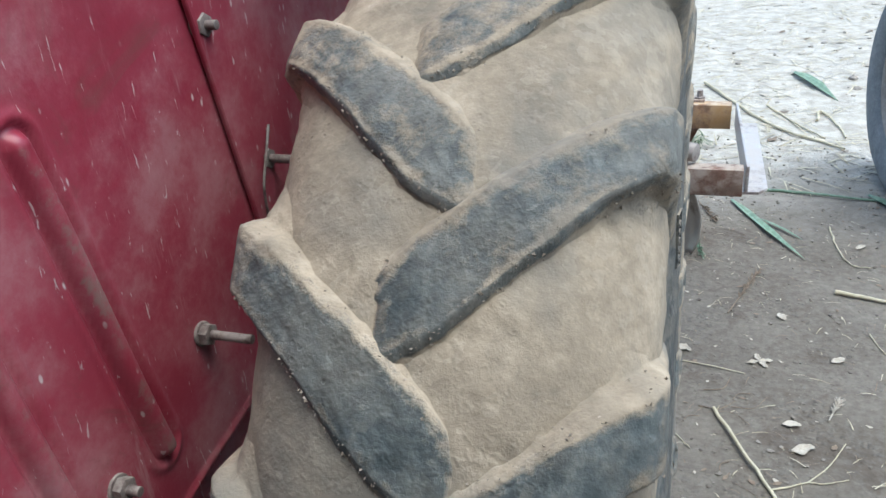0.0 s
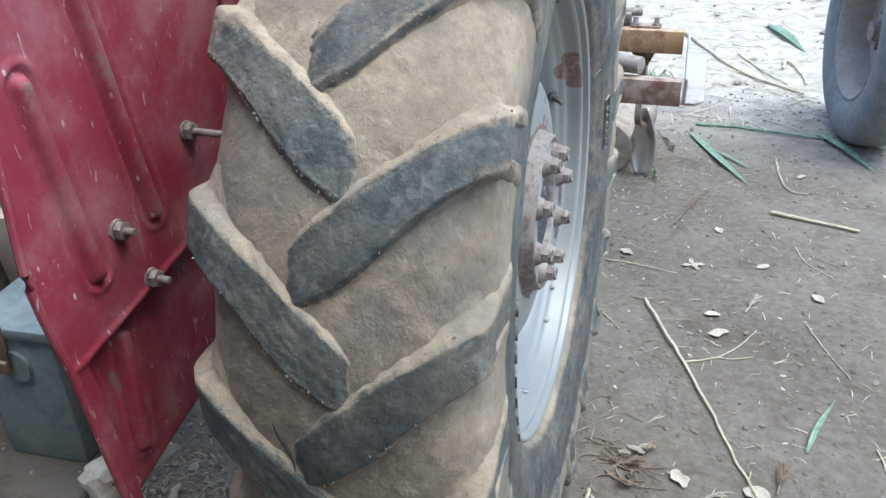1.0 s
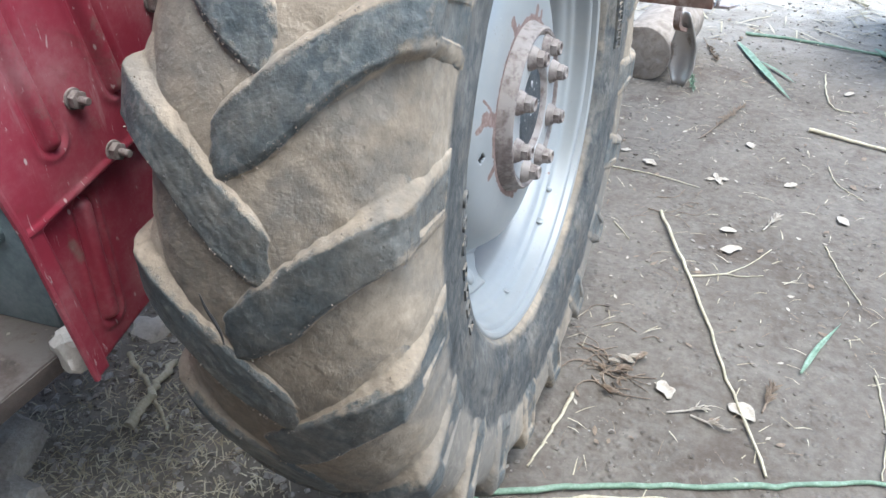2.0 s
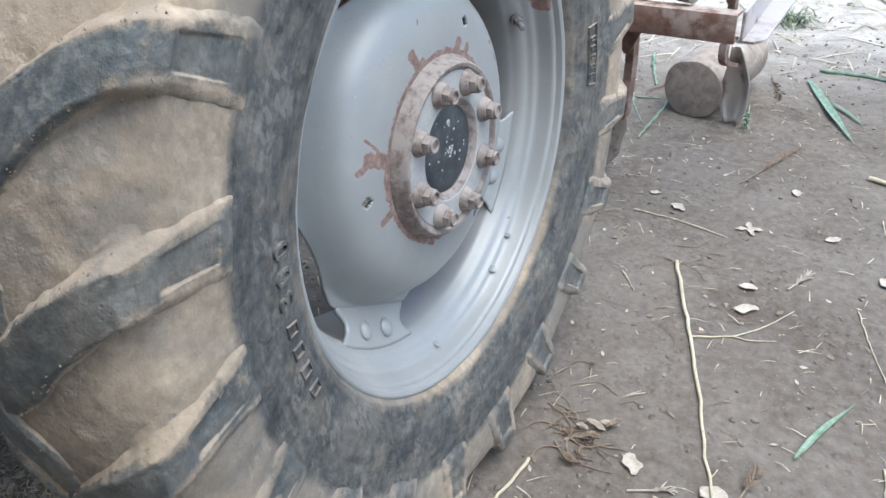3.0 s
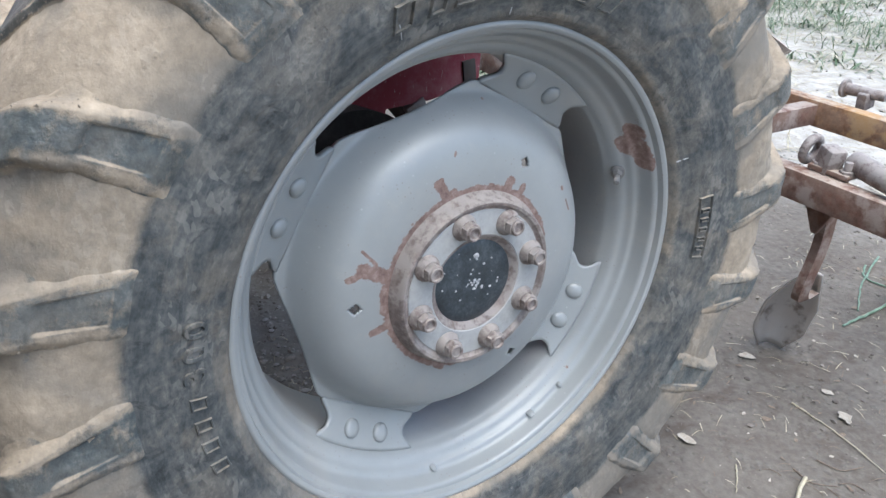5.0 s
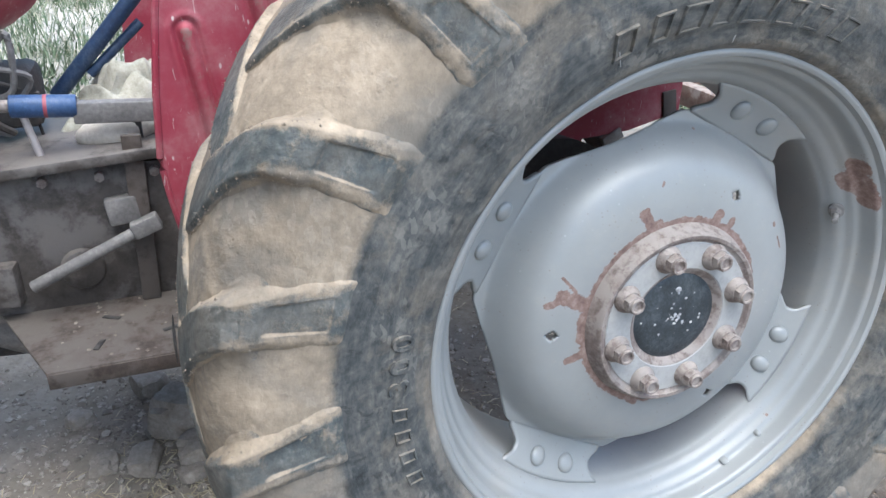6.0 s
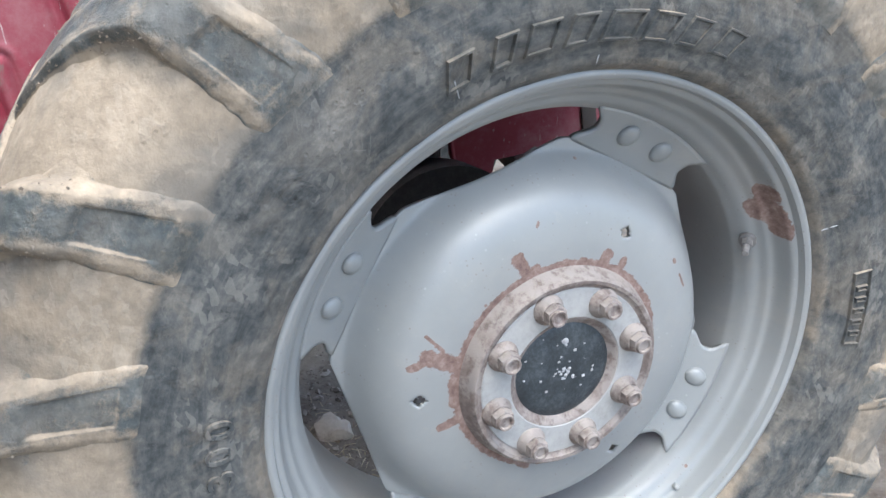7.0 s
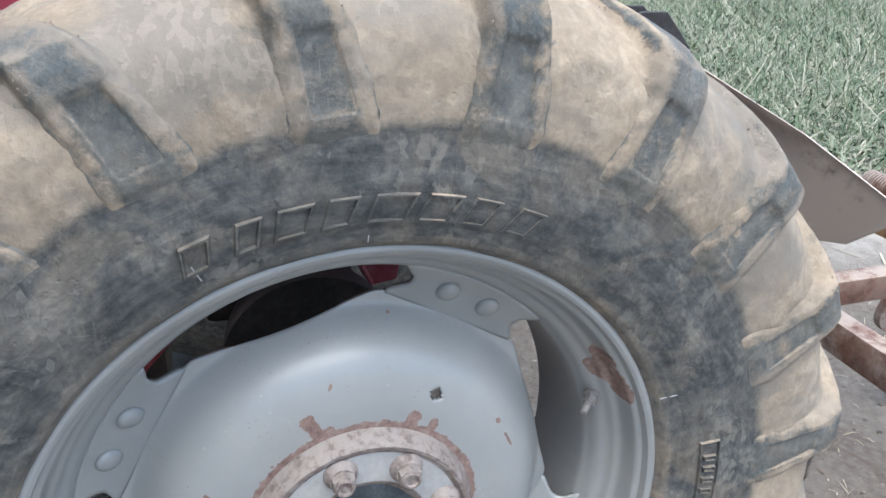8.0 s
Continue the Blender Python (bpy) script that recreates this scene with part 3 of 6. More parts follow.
def lug_mesh(name, side, seed):
    """One tread bar of the tyre, about the axle, with its flared foot and the sunk pad on its shoulder."""
    w = np.linspace(-0.062, 0.276, 130)
    v = np.linspace(-1, 1, 78)
    half, tall = np.interp(w, LUG_HALF_W, LUG_HALF)[:, None], np.interp(w, LUG_TALL_W, LUG_TALL)[:, None]
    flare = np.exp(-(((w - 0.152) / 0.040) ** 2))[:, None]
    lateral = v[None, :] * (half + 0.026 + 0.034 * flare)
    back = np.clip((-0.020 - w) / 0.030, 0, None)[:, None]
    out = np.maximum(np.abs(lateral) - half, 0) / 0.020
    rough = np.array([[noise.noise((a * 30, b * 30, 4 + seed)) * 0.28 + noise.noise((a * 90, b * 90, 9 + seed)) * 0.14 for b in l] for a, l in zip(w, np.broadcast_to(lateral, (130, 78)))])
    far = np.hypot(out, back * 1.2) + rough * 0.7
    rise = np.maximum(1 - smooth(far), (0.30 if side > 0 else 0.55) * flare * np.clip(1 - far / 3.0, 0, 1) ** 1.2)
    height = tall * rise
    pad = smooth((w - 0.176) / 0.005)[:, None] * smooth((0.249 - w) / 0.005)[:, None] * smooth((0.0185 + 0.05 * (w[:, None] - 0.18) - np.abs(lateral)) / 0.0035)
    rim_line = np.exp(-(((pad - 0.45) / 0.30) ** 2)) * smooth((w - 0.165) / 0.01)[:, None]
    height = height + (0.003 + 0.0020 * rim_line) * smooth((w - 0.15) / 0.02)[:, None] * rise
    worn = np.array([[0.0016 * noise.noise((a * 22, b * 26, seed * 3)) + 0.0007 * noise.noise((a * 75, b * 75, seed)) for b in l] for a, l in zip(w, np.broadcast_to(lateral, (130, 78)))])
    height = height + worn * rise
    crumbs = np.array([[max(0.0, noise.noise((a * 120, b * 120, 2 + seed)) + 0.15) for b in l] for a, l in zip(w, np.broadcast_to(lateral, (130, 78)))])
    height = height + 0.0035 * crumbs * np.clip(1 - np.abs(far - 0.85) / 0.55, 0, 1) * smooth((0.2 - w) / 0.1)[:, None]
    s, r, ns, nr = (q[:, None] for q in carcass(w))
    lift = height - 0.004
    ss = s + ns * lift
    if side > 0:
        # the outer ends are cut nearly flush with the sidewall
        ss = np.where(ss > 0.159, 0.159 + 0.50 * (ss - 0.159), ss)
    sunk = 0.0052 * pad
    ss = np.where(pad > 0.02, np.maximum(ss - ns * sunk, np.minimum(ss, 0.1603)), ss) * side
    rr = r + nr * (lift - sunk)
    a = np.radians(np.interp(w, LUG_W, LUG_A))[:, None] + lateral / np.maximum(r, 0.5)
    pts = np.stack([ss, rr * np.cos(a), rr * np.sin(a)], -1)
    if side < 0:
        pts = pts[:, ::-1]
        rise, pad, rim_line = rise[:, ::-1], pad[:, ::-1], rim_line[:, ::-1]
    top = smooth((rise - 0.38) / 0.28)
    inner = smooth((half - np.abs(lateral)) / 0.012) * smooth((w + 0.03) / 0.02)[:, None]
    dust = 0.92 - 0.90 * top * (0.66 + 0.34 * inner) + (0.34 * top + 0.20 * rim_line) * smooth((w - 0.125) / 0.035)[:, None] * (1 - 0.05 * pad) - 0.36 * smooth((w - 0.15) / 0.03)[:, None] * (1 - top) - 0.35 * smooth((w - 0.215) / 0.03)[:, None] * (1 - top)
    return grid_mesh(name, pts, TREAD, 60, False, dust=dust)


tyre = build_tyre()
for side, shift in ((1, 0.0), (-1, PITCH / 2)):
    shapes = [lug_mesh("tread_lug", side, 7.3 * k + side) for k in range(4)]
    for k in range(LUGS):
        lug = new("tread_lug", shapes[(k * 3 + k // 4) % 4])
        lug.parent = tyre
        lug.matrix_local = Matrix.Translation((0, 0, HUB.z)) @ Matrix.Rotation(radians(k * PITCH + shift), 4, "X")

# dried crumbs of mud along the lugs' feet
def mud_crumbs(count):
    rnd = random.Random(12)
    points, faces = [], []
    for k in range(count):
        side = rnd.choice((1, -1))
        w = rnd.uniform(-0.03, 0.17)
        half = float(np.interp(w, LUG_HALF_W, LUG_HALF))
        lateral = (half + rnd.triangular(-0.004, 0.034, 0.006)) * (1 if rnd.random() < 0.78 else -1)
        q, r, ns, nr = (float(c[0]) for c in carcass(np.array([w])))
        lift = float(np.interp(w, LUG_TALL_W, LUG_TALL)) * float(1 - smooth((abs(lateral) - half) / 0.020)) - 0.0026
        a = radians(float(np.interp(w, LUG_W, LUG_A)) + rnd.randrange(LUGS) * PITCH + (0 if side > 0 else PITCH / 2)) + lateral / r
        size = 0.0005 + 0.0012 * rnd.random() ** 3
        c = Vector(((q + ns * lift) * side, (r + nr * lift) * math.cos(a), HUB.z + (r + nr * lift) * math.sin(a)))
        n = len(points)
        for d in ((1, 0, 0), (0, 1, 0), (0, 0, 1), (-1, 0, 0), (0, -1, 0), (0, 0, -1)):
            points.append((c + Vector([e * size * rnd.uniform(0.5, 1.3) + rnd.gauss(0, size * 0.25) for e in d]))[:])
        faces += [[n + i for i in f] for f in ((0, 1, 2), (1, 3, 2), (3, 4, 2), (4, 0, 2), (1, 0, 5), (3, 1, 5), (4, 3, 5), (0, 4, 5))]
    me = bpy.data.meshes.new("mud_crumb")
    me.from_pydata(points, [], faces)
    finish(me, DRIED_MUD, 60)
    ob = new("mud_crumb", me)
    ob.parent = tyre
    tagged(ob, "dried crumbs of mud", kind="stuff")


mud_crumbs(9000)

# plain raised marks on the sidewall: slanting hollow blocks
def side_at(r, up=0.0):
    return MID + float(np.interp(r, ARC_R[::-1], ARC_S[::-1])) + up


def hollow_mark(deg, wide, low=0.415, high=0.448, slant=1.6, line=0.0050):
    """A raised hollow block on the sidewall about an angle, leaning a little."""
    rows = []
    for inset in (0.0, line * 0.3, line * 0.7, line):
        ring = []
        for u, r in ((-1, low), (1, low), (1, high), (-1, high)):
            q = r + (inset if r == low else -inset)
            a = radians(deg + u * wide / 2 - slant * ((q - low) / (high - low) - 0.5)) - u * inset / q
            ring.append((a, q))
        rows.append(ring)
    bm = bmesh.new()
    loops = []
    for ring, up in zip(rows, (-0.001, 0.0045, 0.0045, -0.001)):
        loop = []
        for k in range(4):
            (a0, r0), (a1, r1) = ring[k], ring[(k + 1) % 4]
            for t in (0, 0.25, 0.5, 0.75):
                a, r = a0 + (a1 - a0) * t, r0 + (r1 - r0) * t
                loop.append(bm.verts.new((side_at(r, up), r * math.cos(a), HUB.z + r * math.sin(a))))
        loops.append(loop)
    for p, q in zip(loops, loops[1:]):
        for k in range(16):
            bm.faces.new((p[k], p[(k + 1) % 16], q[(k + 1) % 16], q[k]))
    bmesh.ops.recalc_face_normals(bm, faces=bm.faces)
    return bm


for deg, wide in ((111.0, 4.0), (104.4, 3.4), (98.8, 4.6), (92.9, 4.0), (86.4, 5.6), (80.0, 4.8), (74.2, 4.0), (67.6, 4.0)):
    part("raised_mark", hollow_mark(deg, wide), RUBBER, tyre, "dark raised plain block mark")

a0 = radians(176.6)
line = [Vector((MID - 0.040 + 0.012 * t + 0.004 * math.sin(4 * t), 0, 0)) + Vector((0, 0.6745 * math.cos(a0 + 0.075 * t), HUB.z + 0.6745 * math.sin(a0 + 0.075 * t))) for t in (-0.5, -0.2, 0.1, 0.4, 0.7)]
part("crack", tube(bmesh.new(), curve_points(line, 4), [0.0006 + 0.0016 * math.sin(math.pi * i / 16) for i in range(17)], 6), DARK, tyre, "dark split in the rubber")


def raised_digit(sign, deg, r=0.431, tall=0.042):
    """A raised digit on the sidewall, its top to the tread."""
    curve = bpy.data.curves.new("digit", "FONT")
    curve.body, curve.size, curve.extrude, curve.bevel_depth = sign, tall, 0.0022, 0.0006
    curve.align_x, curve.align_y = "CENTER", "CENTER"
    holder = bpy.data.objects.new("digit", curve)
    scene.collection.objects.link(holder)
    me = bpy.data.meshes.new_from_object(holder.evaluated_get(bpy.context.evaluated_depsgraph_get()))
    bpy.data.objects.remove(holder)
    bm = bmesh.new()
    bm.from_mesh(me)
    a, lean = radians(deg), radians(14)
    way, out = Vector((0, math.cos(a), math.sin(a))), Vector((1, 0, 0))
    cols = (Vector((0, math.sin(a), -math.cos(a))), way * math.cos(lean) + out * math.sin(lean), out * math.cos(lean) - way * math.sin(lean))
    m = Matrix.Identity(4)
    for k, c in enumerate((*cols, Vector((side_at(r, 0.0018), 0, HUB.z)) + way * r)):
        for q in range(3):
            m[q][k] = c[q]
    bm.transform(m)
    return bm


for sign, deg in (("3", 177.6), ("0", 173.7), ("0", 169.6)):
    part("raised_digit", raised_digit(sign, deg), RUBBER, tyre, "dark raised digit on the sidewall")
for deg in (183.0, 187.4, 191.8, 196.5):
    part("raised_mark", hollow_mark(deg, 2.6, 0.420, 0.444, 0.8, 0.005), RUBBER, tyre, "dark raised plain block mark")
part("raised_mark", hollow_mark(1.2, 15.0, 0.431, 0.458, 0.0, 0.003), RUBBER, tyre, "dark raised plain frame mark")
for k in range(5):
    part("raised_mark", hollow_mark(-4.0 + 2.3 * k, 1.2, 0.436, 0.453, 0.0, 0.003), RUBBER, tyre, "dark raised plain block mark")
for deg, low, high in ((89.0, 0.391, 0.401), (79.0, 0.391, 0.396), (66.0, 0.392, 0.432), (20.0, 0.392, 0.425), (112.0, 0.405, 0.425)):
    a, mid = radians(deg), (low + high) / 2
    x0, x1 = (MID + float(np.interp(q, ARC_R[::-1], ARC_S[::-1])) for q in (low, high))
    bm = tube(bmesh.new(), [Vector((x + 0.0004, q * math.cos(a), HUB.z + q * math.sin(a))) for q, x in ((low, x0), (mid, MID + float(np.interp(mid, ARC_R[::-1], ARC_S[::-1]))), (high, x1))], 0.0007, 6)
    part("mould_line", bm, CHALK, tyre)

# rim
RIM_OUT = [(-0.0035, 0.3725), (-0.0005, 0.378), (-0.003, 0.383), (-0.009, 0.381), (-0.013, 0.372), (-0.017, 0.3635), (-0.030, 0.3600), (-0.043, 0.3560), (-0.049, 0.3490), (-0.058, 0.3435), (-0.066, 0.3345), (-0.080, 0.3275), (-0.105, 0.3220), (-0.222, 0.3220), (-0.236, 0.330), (-0.244, 0.347), (-0.251, 0.356), (-0.256, 0.366), (-0.260, 0.378)]


def build_rim():
    line = [(p.x, p.y) for p in curve_points([(x, r, 0) for x, r in RIM_OUT], 4)]
    line += [(x - (0.004 if i < 6 else 0.0), r + 0.005) for i, (x, r) in list(enumerate(RIM_OUT))[::-1] if 4 < i < 17]
    turns = 240
    a = np.linspace(0, 2 * np.pi, turns, endpoint=False)[:, None]
    line.append(line[0])
    x, r = np.array(line).T
    pts = np.stack([x + 0 * a, r * np.cos(a), r * np.sin(a) + HUB.z], -1) - np.array(wheel.location)
    deg = np.degrees(a)
    spread_a = np.abs((deg - 24 + 180) % 360 - 180)
    spot = lambda d, q, wide, tall: np.exp(-(((deg - d + 180) % 360 - 180) / wide) ** 2 - ((r - q) / tall) ** 2)
    rust = (spot(31, 0.356, 2.6, 0.010) + spot(25.5, 0.352, 2.8, 0.016) + 0.9 * spot(20.5, 0.362, 2.6, 0.010) + 0.6 * spot(28, 0.341, 1.2, 0.008)) * (x > -0.07) + 0.30 * smooth((r - 0.3765) / 0.003)
    me = grid_mesh("rim", pts, RIM, 50, True, rust=rust)
    ob = new("rim", me)
    ob.parent = wheel
    return tagged(ob, "grey painted steel rim with a rust patch")


rim = build_rim()
DISC_R = np.array([0.060, 0.135, 0.150, 0.170, 0.188, 0.204, 0.217, 0.229, 0.240, 0.251, 0.261, 0.270, 0.30])
DISC_X = np.array([-0.038, -0.038, -0.0375, -0.0380, -0.0405, -0.0445, -0.0502, -0.0595, -0.0730, -0.0900, -0.1035, -0.1085, -0.1095])


def capsule(y, z, a0, r0, a1, r1, wide):
    """How far inside a streak between two polar places the points lie, 1 at its line and 0.5 at its edge."""
    p, q = (np.array([r * math.cos(radians(a)), r * math.sin(radians(a))]) for a, r in ((a0, r0), (a1, r1)))
    d = q - p
    t = np.clip(((y - p[0]) * d[0] + (z - p[1]) * d[1]) / (d @ d), 0, 1)
    return 1 - 0.5 * np.hypot(y - p[0] - t * d[0], z - p[1] - t * d[1]) / wide


def build_disc():
    turns, rings = 432, 84
    a = np.linspace(0, 360, turns, endpoint=False)[:, None]
    on_ear, on_gap = (a - 60 + 45) % 90 - 45, (a - 15 + 45) % 90 - 45
    edge = np.minimum(np.minimum(0.2670 / np.cos(np.radians(on_ear)), 0.2585 / np.cos(np.radians(on_gap))), 0.281)
    t = np.linspace(0, 1, rings)[None, :]
    r = 0.060 + (edge - 0.060) * t
    line = curve_points([(q, x, 0) for q, x in zip(DISC_R, DISC_X)], 8)
    x = np.interp(r, [p.x for p in line], [p.y for p in line])
    y, z = r * np.cos(np.radians(a)), r * np.sin(np.radians(a))
    rust = 1 - 0.5 * np.clip((r - 0.139) / 0.009, 0, 4)
    rust *= smooth((np.abs((a - 330 + 180) % 360 - 180) - 22) / 30) * 0.45 + 0.58
    for streak in ((109, 0.145, 109, 0.163, 0.008), (109, 0.163, 110, 0.172, 0.008), (118, 0.140, 103, 0.150, 0.006), (164, 0.145, 162, 0.186, 0.011), (162, 0.180, 167, 0.203, 0.005), (158, 0.17, 154, 0.197, 0.0022), (172, 0.145, 185, 0.146, 0.009),
                   (195, 0.145, 195, 0.170, 0.0065), (66, 0.145, 65, 0.158, 0.008), (55, 0.145, 55, 0.157, 0.006), (240, 0.142, 252, 0.148, 0.006), (25, 0.205, 19, 0.206, 0.0018), (32, 0.206, 31, 0.207, 0.003), (99, 0.199, 98, 0.204, 0.0018)):
        rust = np.maximum(rust, capsule(y, z, *streak))
    pts = np.stack([x, y, z + HUB.z], -1) - np.array(wheel.location)
    me = grid_mesh("wheel_disc", pts, RIM, 50, True, rust=rust)
    bm = bmesh.new()
    bm.from_mesh(me)
    base = np.array(wheel.location)
    holes = [(0.190 * math.cos(radians(q)), 0.190 * math.sin(radians(q)), radians(q) + 0.6) for q in (180, 60.5, 300)]
    gone = []
    for f in bm.faces:
        c = f.calc_center_median()
        for hy, hz, turn in holes:
            dy, dz = c.y - hy, c.z + base[2] - HUB.z - hz
            if max(abs(dy * math.cos(turn) + dz * math.sin(turn)), abs(dz * math.cos(turn) - dy * math.sin(turn))) < 0.0068:
                gone.append(f)
                break
    bmesh.ops.delete(bm, geom=gone, context="FACES")
    bm.to_mesh(me)
    bm.free()
    me.set_sharp_from_angle(angle=radians(50))
    ob = new("wheel_disc", me)
    ob.parent = wheel
    shell = ob.modifiers.new("sheet", "SOLIDIFY")
    shell.thickness, shell.offset = 0.007, 1.0
    return tagged(ob, "grey dished steel wheel disc, rusty round the hub")


disc = build_disc()


def build_ear(mid):
    """A flat ear that joins the disc to the rim, with two round rivet heads."""
    rows, cols = 14, 30
    t = np.linspace(0, 1, rows)[:, None]
    k = np.linspace(-1, 1, cols)[None, :]
    wide = 19.5 - 4.8 * smooth(t / 0.5) + 2.6 * smooth((t - 0.62) / 0.38)
    off = k * wide
    r = (0.2625 / np.cos(np.radians(off))) * (1 - t) + 0.3275 * t
    a = np.radians(mid + off)
    x = -0.1085 + 0.031 * t + 0 * off
    pts = np.stack([x, r * np.cos(a), r * np.sin(a) + HUB.z], -1) - np.array(wheel.location)
    me = grid_mesh("ear", pts, RIM, 50, rust=0 * x)
    ob = new("ear", me)
    ob.parent = disc
    shell = ob.modifiers.new("sheet", "SOLIDIFY")
    shell.thickness, shell.offset = 0.008, -1.0
    for d in (-5.6, 5.6):
        q = radians(mid + d)
        bm = bmesh.new()
        head = bmesh.ops.create_uvsphere(bm, u_segments=20, v_segments=10, radius=0.0145)["verts"]
        for v in head:
            v.co = Vector((max(v.co.z, -0.006) * 0.62 - 0.0905 + 0.45 * (v.co.x * math.cos(q) + v.co.y * math.sin(q)), 0.300 * math.cos(q) + v.co.x, 0.300 * math.sin(q) + v.co.y + HUB.z))
        part("rivet", bm, RIM, disc, sharp=60)


for mid in (60, 150, 240, 330):
    build_ear(mid)

# hub flange with its ring, cap and eight nuts
bm = revolve(bmesh.new(), [(-0.034, 0.060), (-0.0215, 0.074), (-0.0195, 0.077), (-0.0195, 0.118), (-0.018, 0.122), (-0.0145, 0.1245), (-0.0135, 0.129), (-0.017, 0.1325), (-0.026, 0.134), (-0.033, 0.138), (-0.042, 0.141), (-0.042, 0.060)], 96, HUB)
flange = part("hub_flange", bm, NUT, wheel, "dusty rust-brown hub flange")
bm = revolve(bmesh.new(), [(-0.0195, 0.0778), (-0.0183, 0.0790), (-0.0183, 0.1170), (-0.0195, 0.1182)], 96, HUB)
part("flange_face", bm, plain("dusty_grey_face", (0.25, 0.245, 0.235), (0.33, 0.325, 0.312), (0.40, 0.39, 0.37), rough=0.6, scale=14, depth=0.001), flange, "dusty grey face of the flange")
bm = revolve(bmesh.new(), [(-0.024, 0.0001), (-0.0235, 0.030), (-0.0245, 0.056), (-0.028, 0.068), (-0.032, 0.0725), (-0.045, 0.0725), (-0.045, 0.0001)], 64, HUB)
cap = part("hub_cap", bm, BLACK, wheel, "black hub cap with pale scuffs")
rnd = random.Random(4)
bm = bmesh.new()
for k in range(46):
    r, a = abs(rnd.gauss(0, 0.017)) if k < 30 else rnd.uniform(0.03, 0.062), rnd.uniform(0, 6.28)
    stone(bm, (-0.0238 if r < 0.05 else -0.0262, r * math.cos(a), HUB.z + r * math.sin(a)), rnd.uniform(0.0012, 0.0034) * (1.6 if k > 40 else 1), k, 1.0, 1)
for v in bm.verts:
    v.co.x = -0.0240 + (v.co.x + 0.0240) * 0.35
tagged(part("scuff", bm, CHALK, cap, "pale scuff marks"), kind="stuff")


def build_nut(a):
    c = Vector((0, 0.1016 * math.cos(a), HUB.z + 0.1016 * math.sin(a)))
    at = lambda x: c + Vector((x, 0, 0))
    bm = rod(bmesh.new(), at(-0.0190), at(-0.0150), 0.0205, 0.0198, 24, 0.0010)
    rod(bm, at(-0.0155), at(-0.0060), 0.0195, 0.0150, 24)
    rod(bm, at(-0.0080), at(0.0050), 0.0150, 0.0142, 6, 0.0018)
    part("nut", bm, NUT, flange, "rusty hexagonal wheel nut with a round collar", 30)
    bm = revolve(bmesh.new(), [(0.004, 0.0112), (0.0085, 0.0110), (0.0095, 0.0100), (0.0090, 0.0078), (0.0062, 0.0070), (0.0058, 0.0001), (0.002, 0.0001), (0.002, 0.0105)], 20, c)
    part("stud", bm, NUT, flange, "rusty stud end")


for k in range(8):
    build_nut(radians(16 + 45 * k))

# valve and small rim marks
q = math.atan2(0.102, 0.315)
v0 = Vector((-0.066, 0.3335 * math.cos(q), HUB.z + 0.3335 * math.sin(q)))
way = Vector((0.62, -0.70 * math.cos(q), -0.70 * math.sin(q))).normalized()
bm = rod(bmesh.new(), v0 - way * 0.004, v0 + way * 0.005, 0.012, segs=18, bevel=0.001)
rod(bm, v0, v0 + way * 0.016, 0.0085, 0.0075, segs=6)
rod(bm, v0 + way * 0.014, v0 + way * 0.034, 0.0048, segs=12, bevel=0.0008)
part("valve", bm, GREY_BAR, rim, "dull steel tyre valve")
for a, r, x in ((296, 0.352, -0.046), (308, 0.353, -0.046), (262, 0.351, -0.048)):
    a = radians(a)
    bm = bmesh.new()
    stone(bm, (0, 0, 0), 0.009, int(r * 1000), 0.8, 2, 0.2)
    bm.transform(Matrix.Translation((x, r * math.cos(a), HUB.z + r * math.sin(a))) @ Matrix.Rotation(a, 4, "X") @ Matrix.Diagonal((1.2, 0.45, 1.0, 1)))
    part("weld_spot", bm, RIM, rim)

# the wheel stands a little askew on its axle
AXLE = Vector((1, 0.024, 0.0146)).normalized()
askew = Vector((1, 0, 0)).rotation_difference(AXLE).to_matrix().to_4x4()
wheel.matrix_world = Matrix.Translation(HUB) @ askew @ Matrix.Translation(-HUB) @ Matrix.Translation(wheel.location)

# ---- the tractor ----
tractor = thing("tractor", (-0.85, -0.45, 0), "old red tractor with dusty paint and greasy castings", "tractor")
FEN_X = -0.447


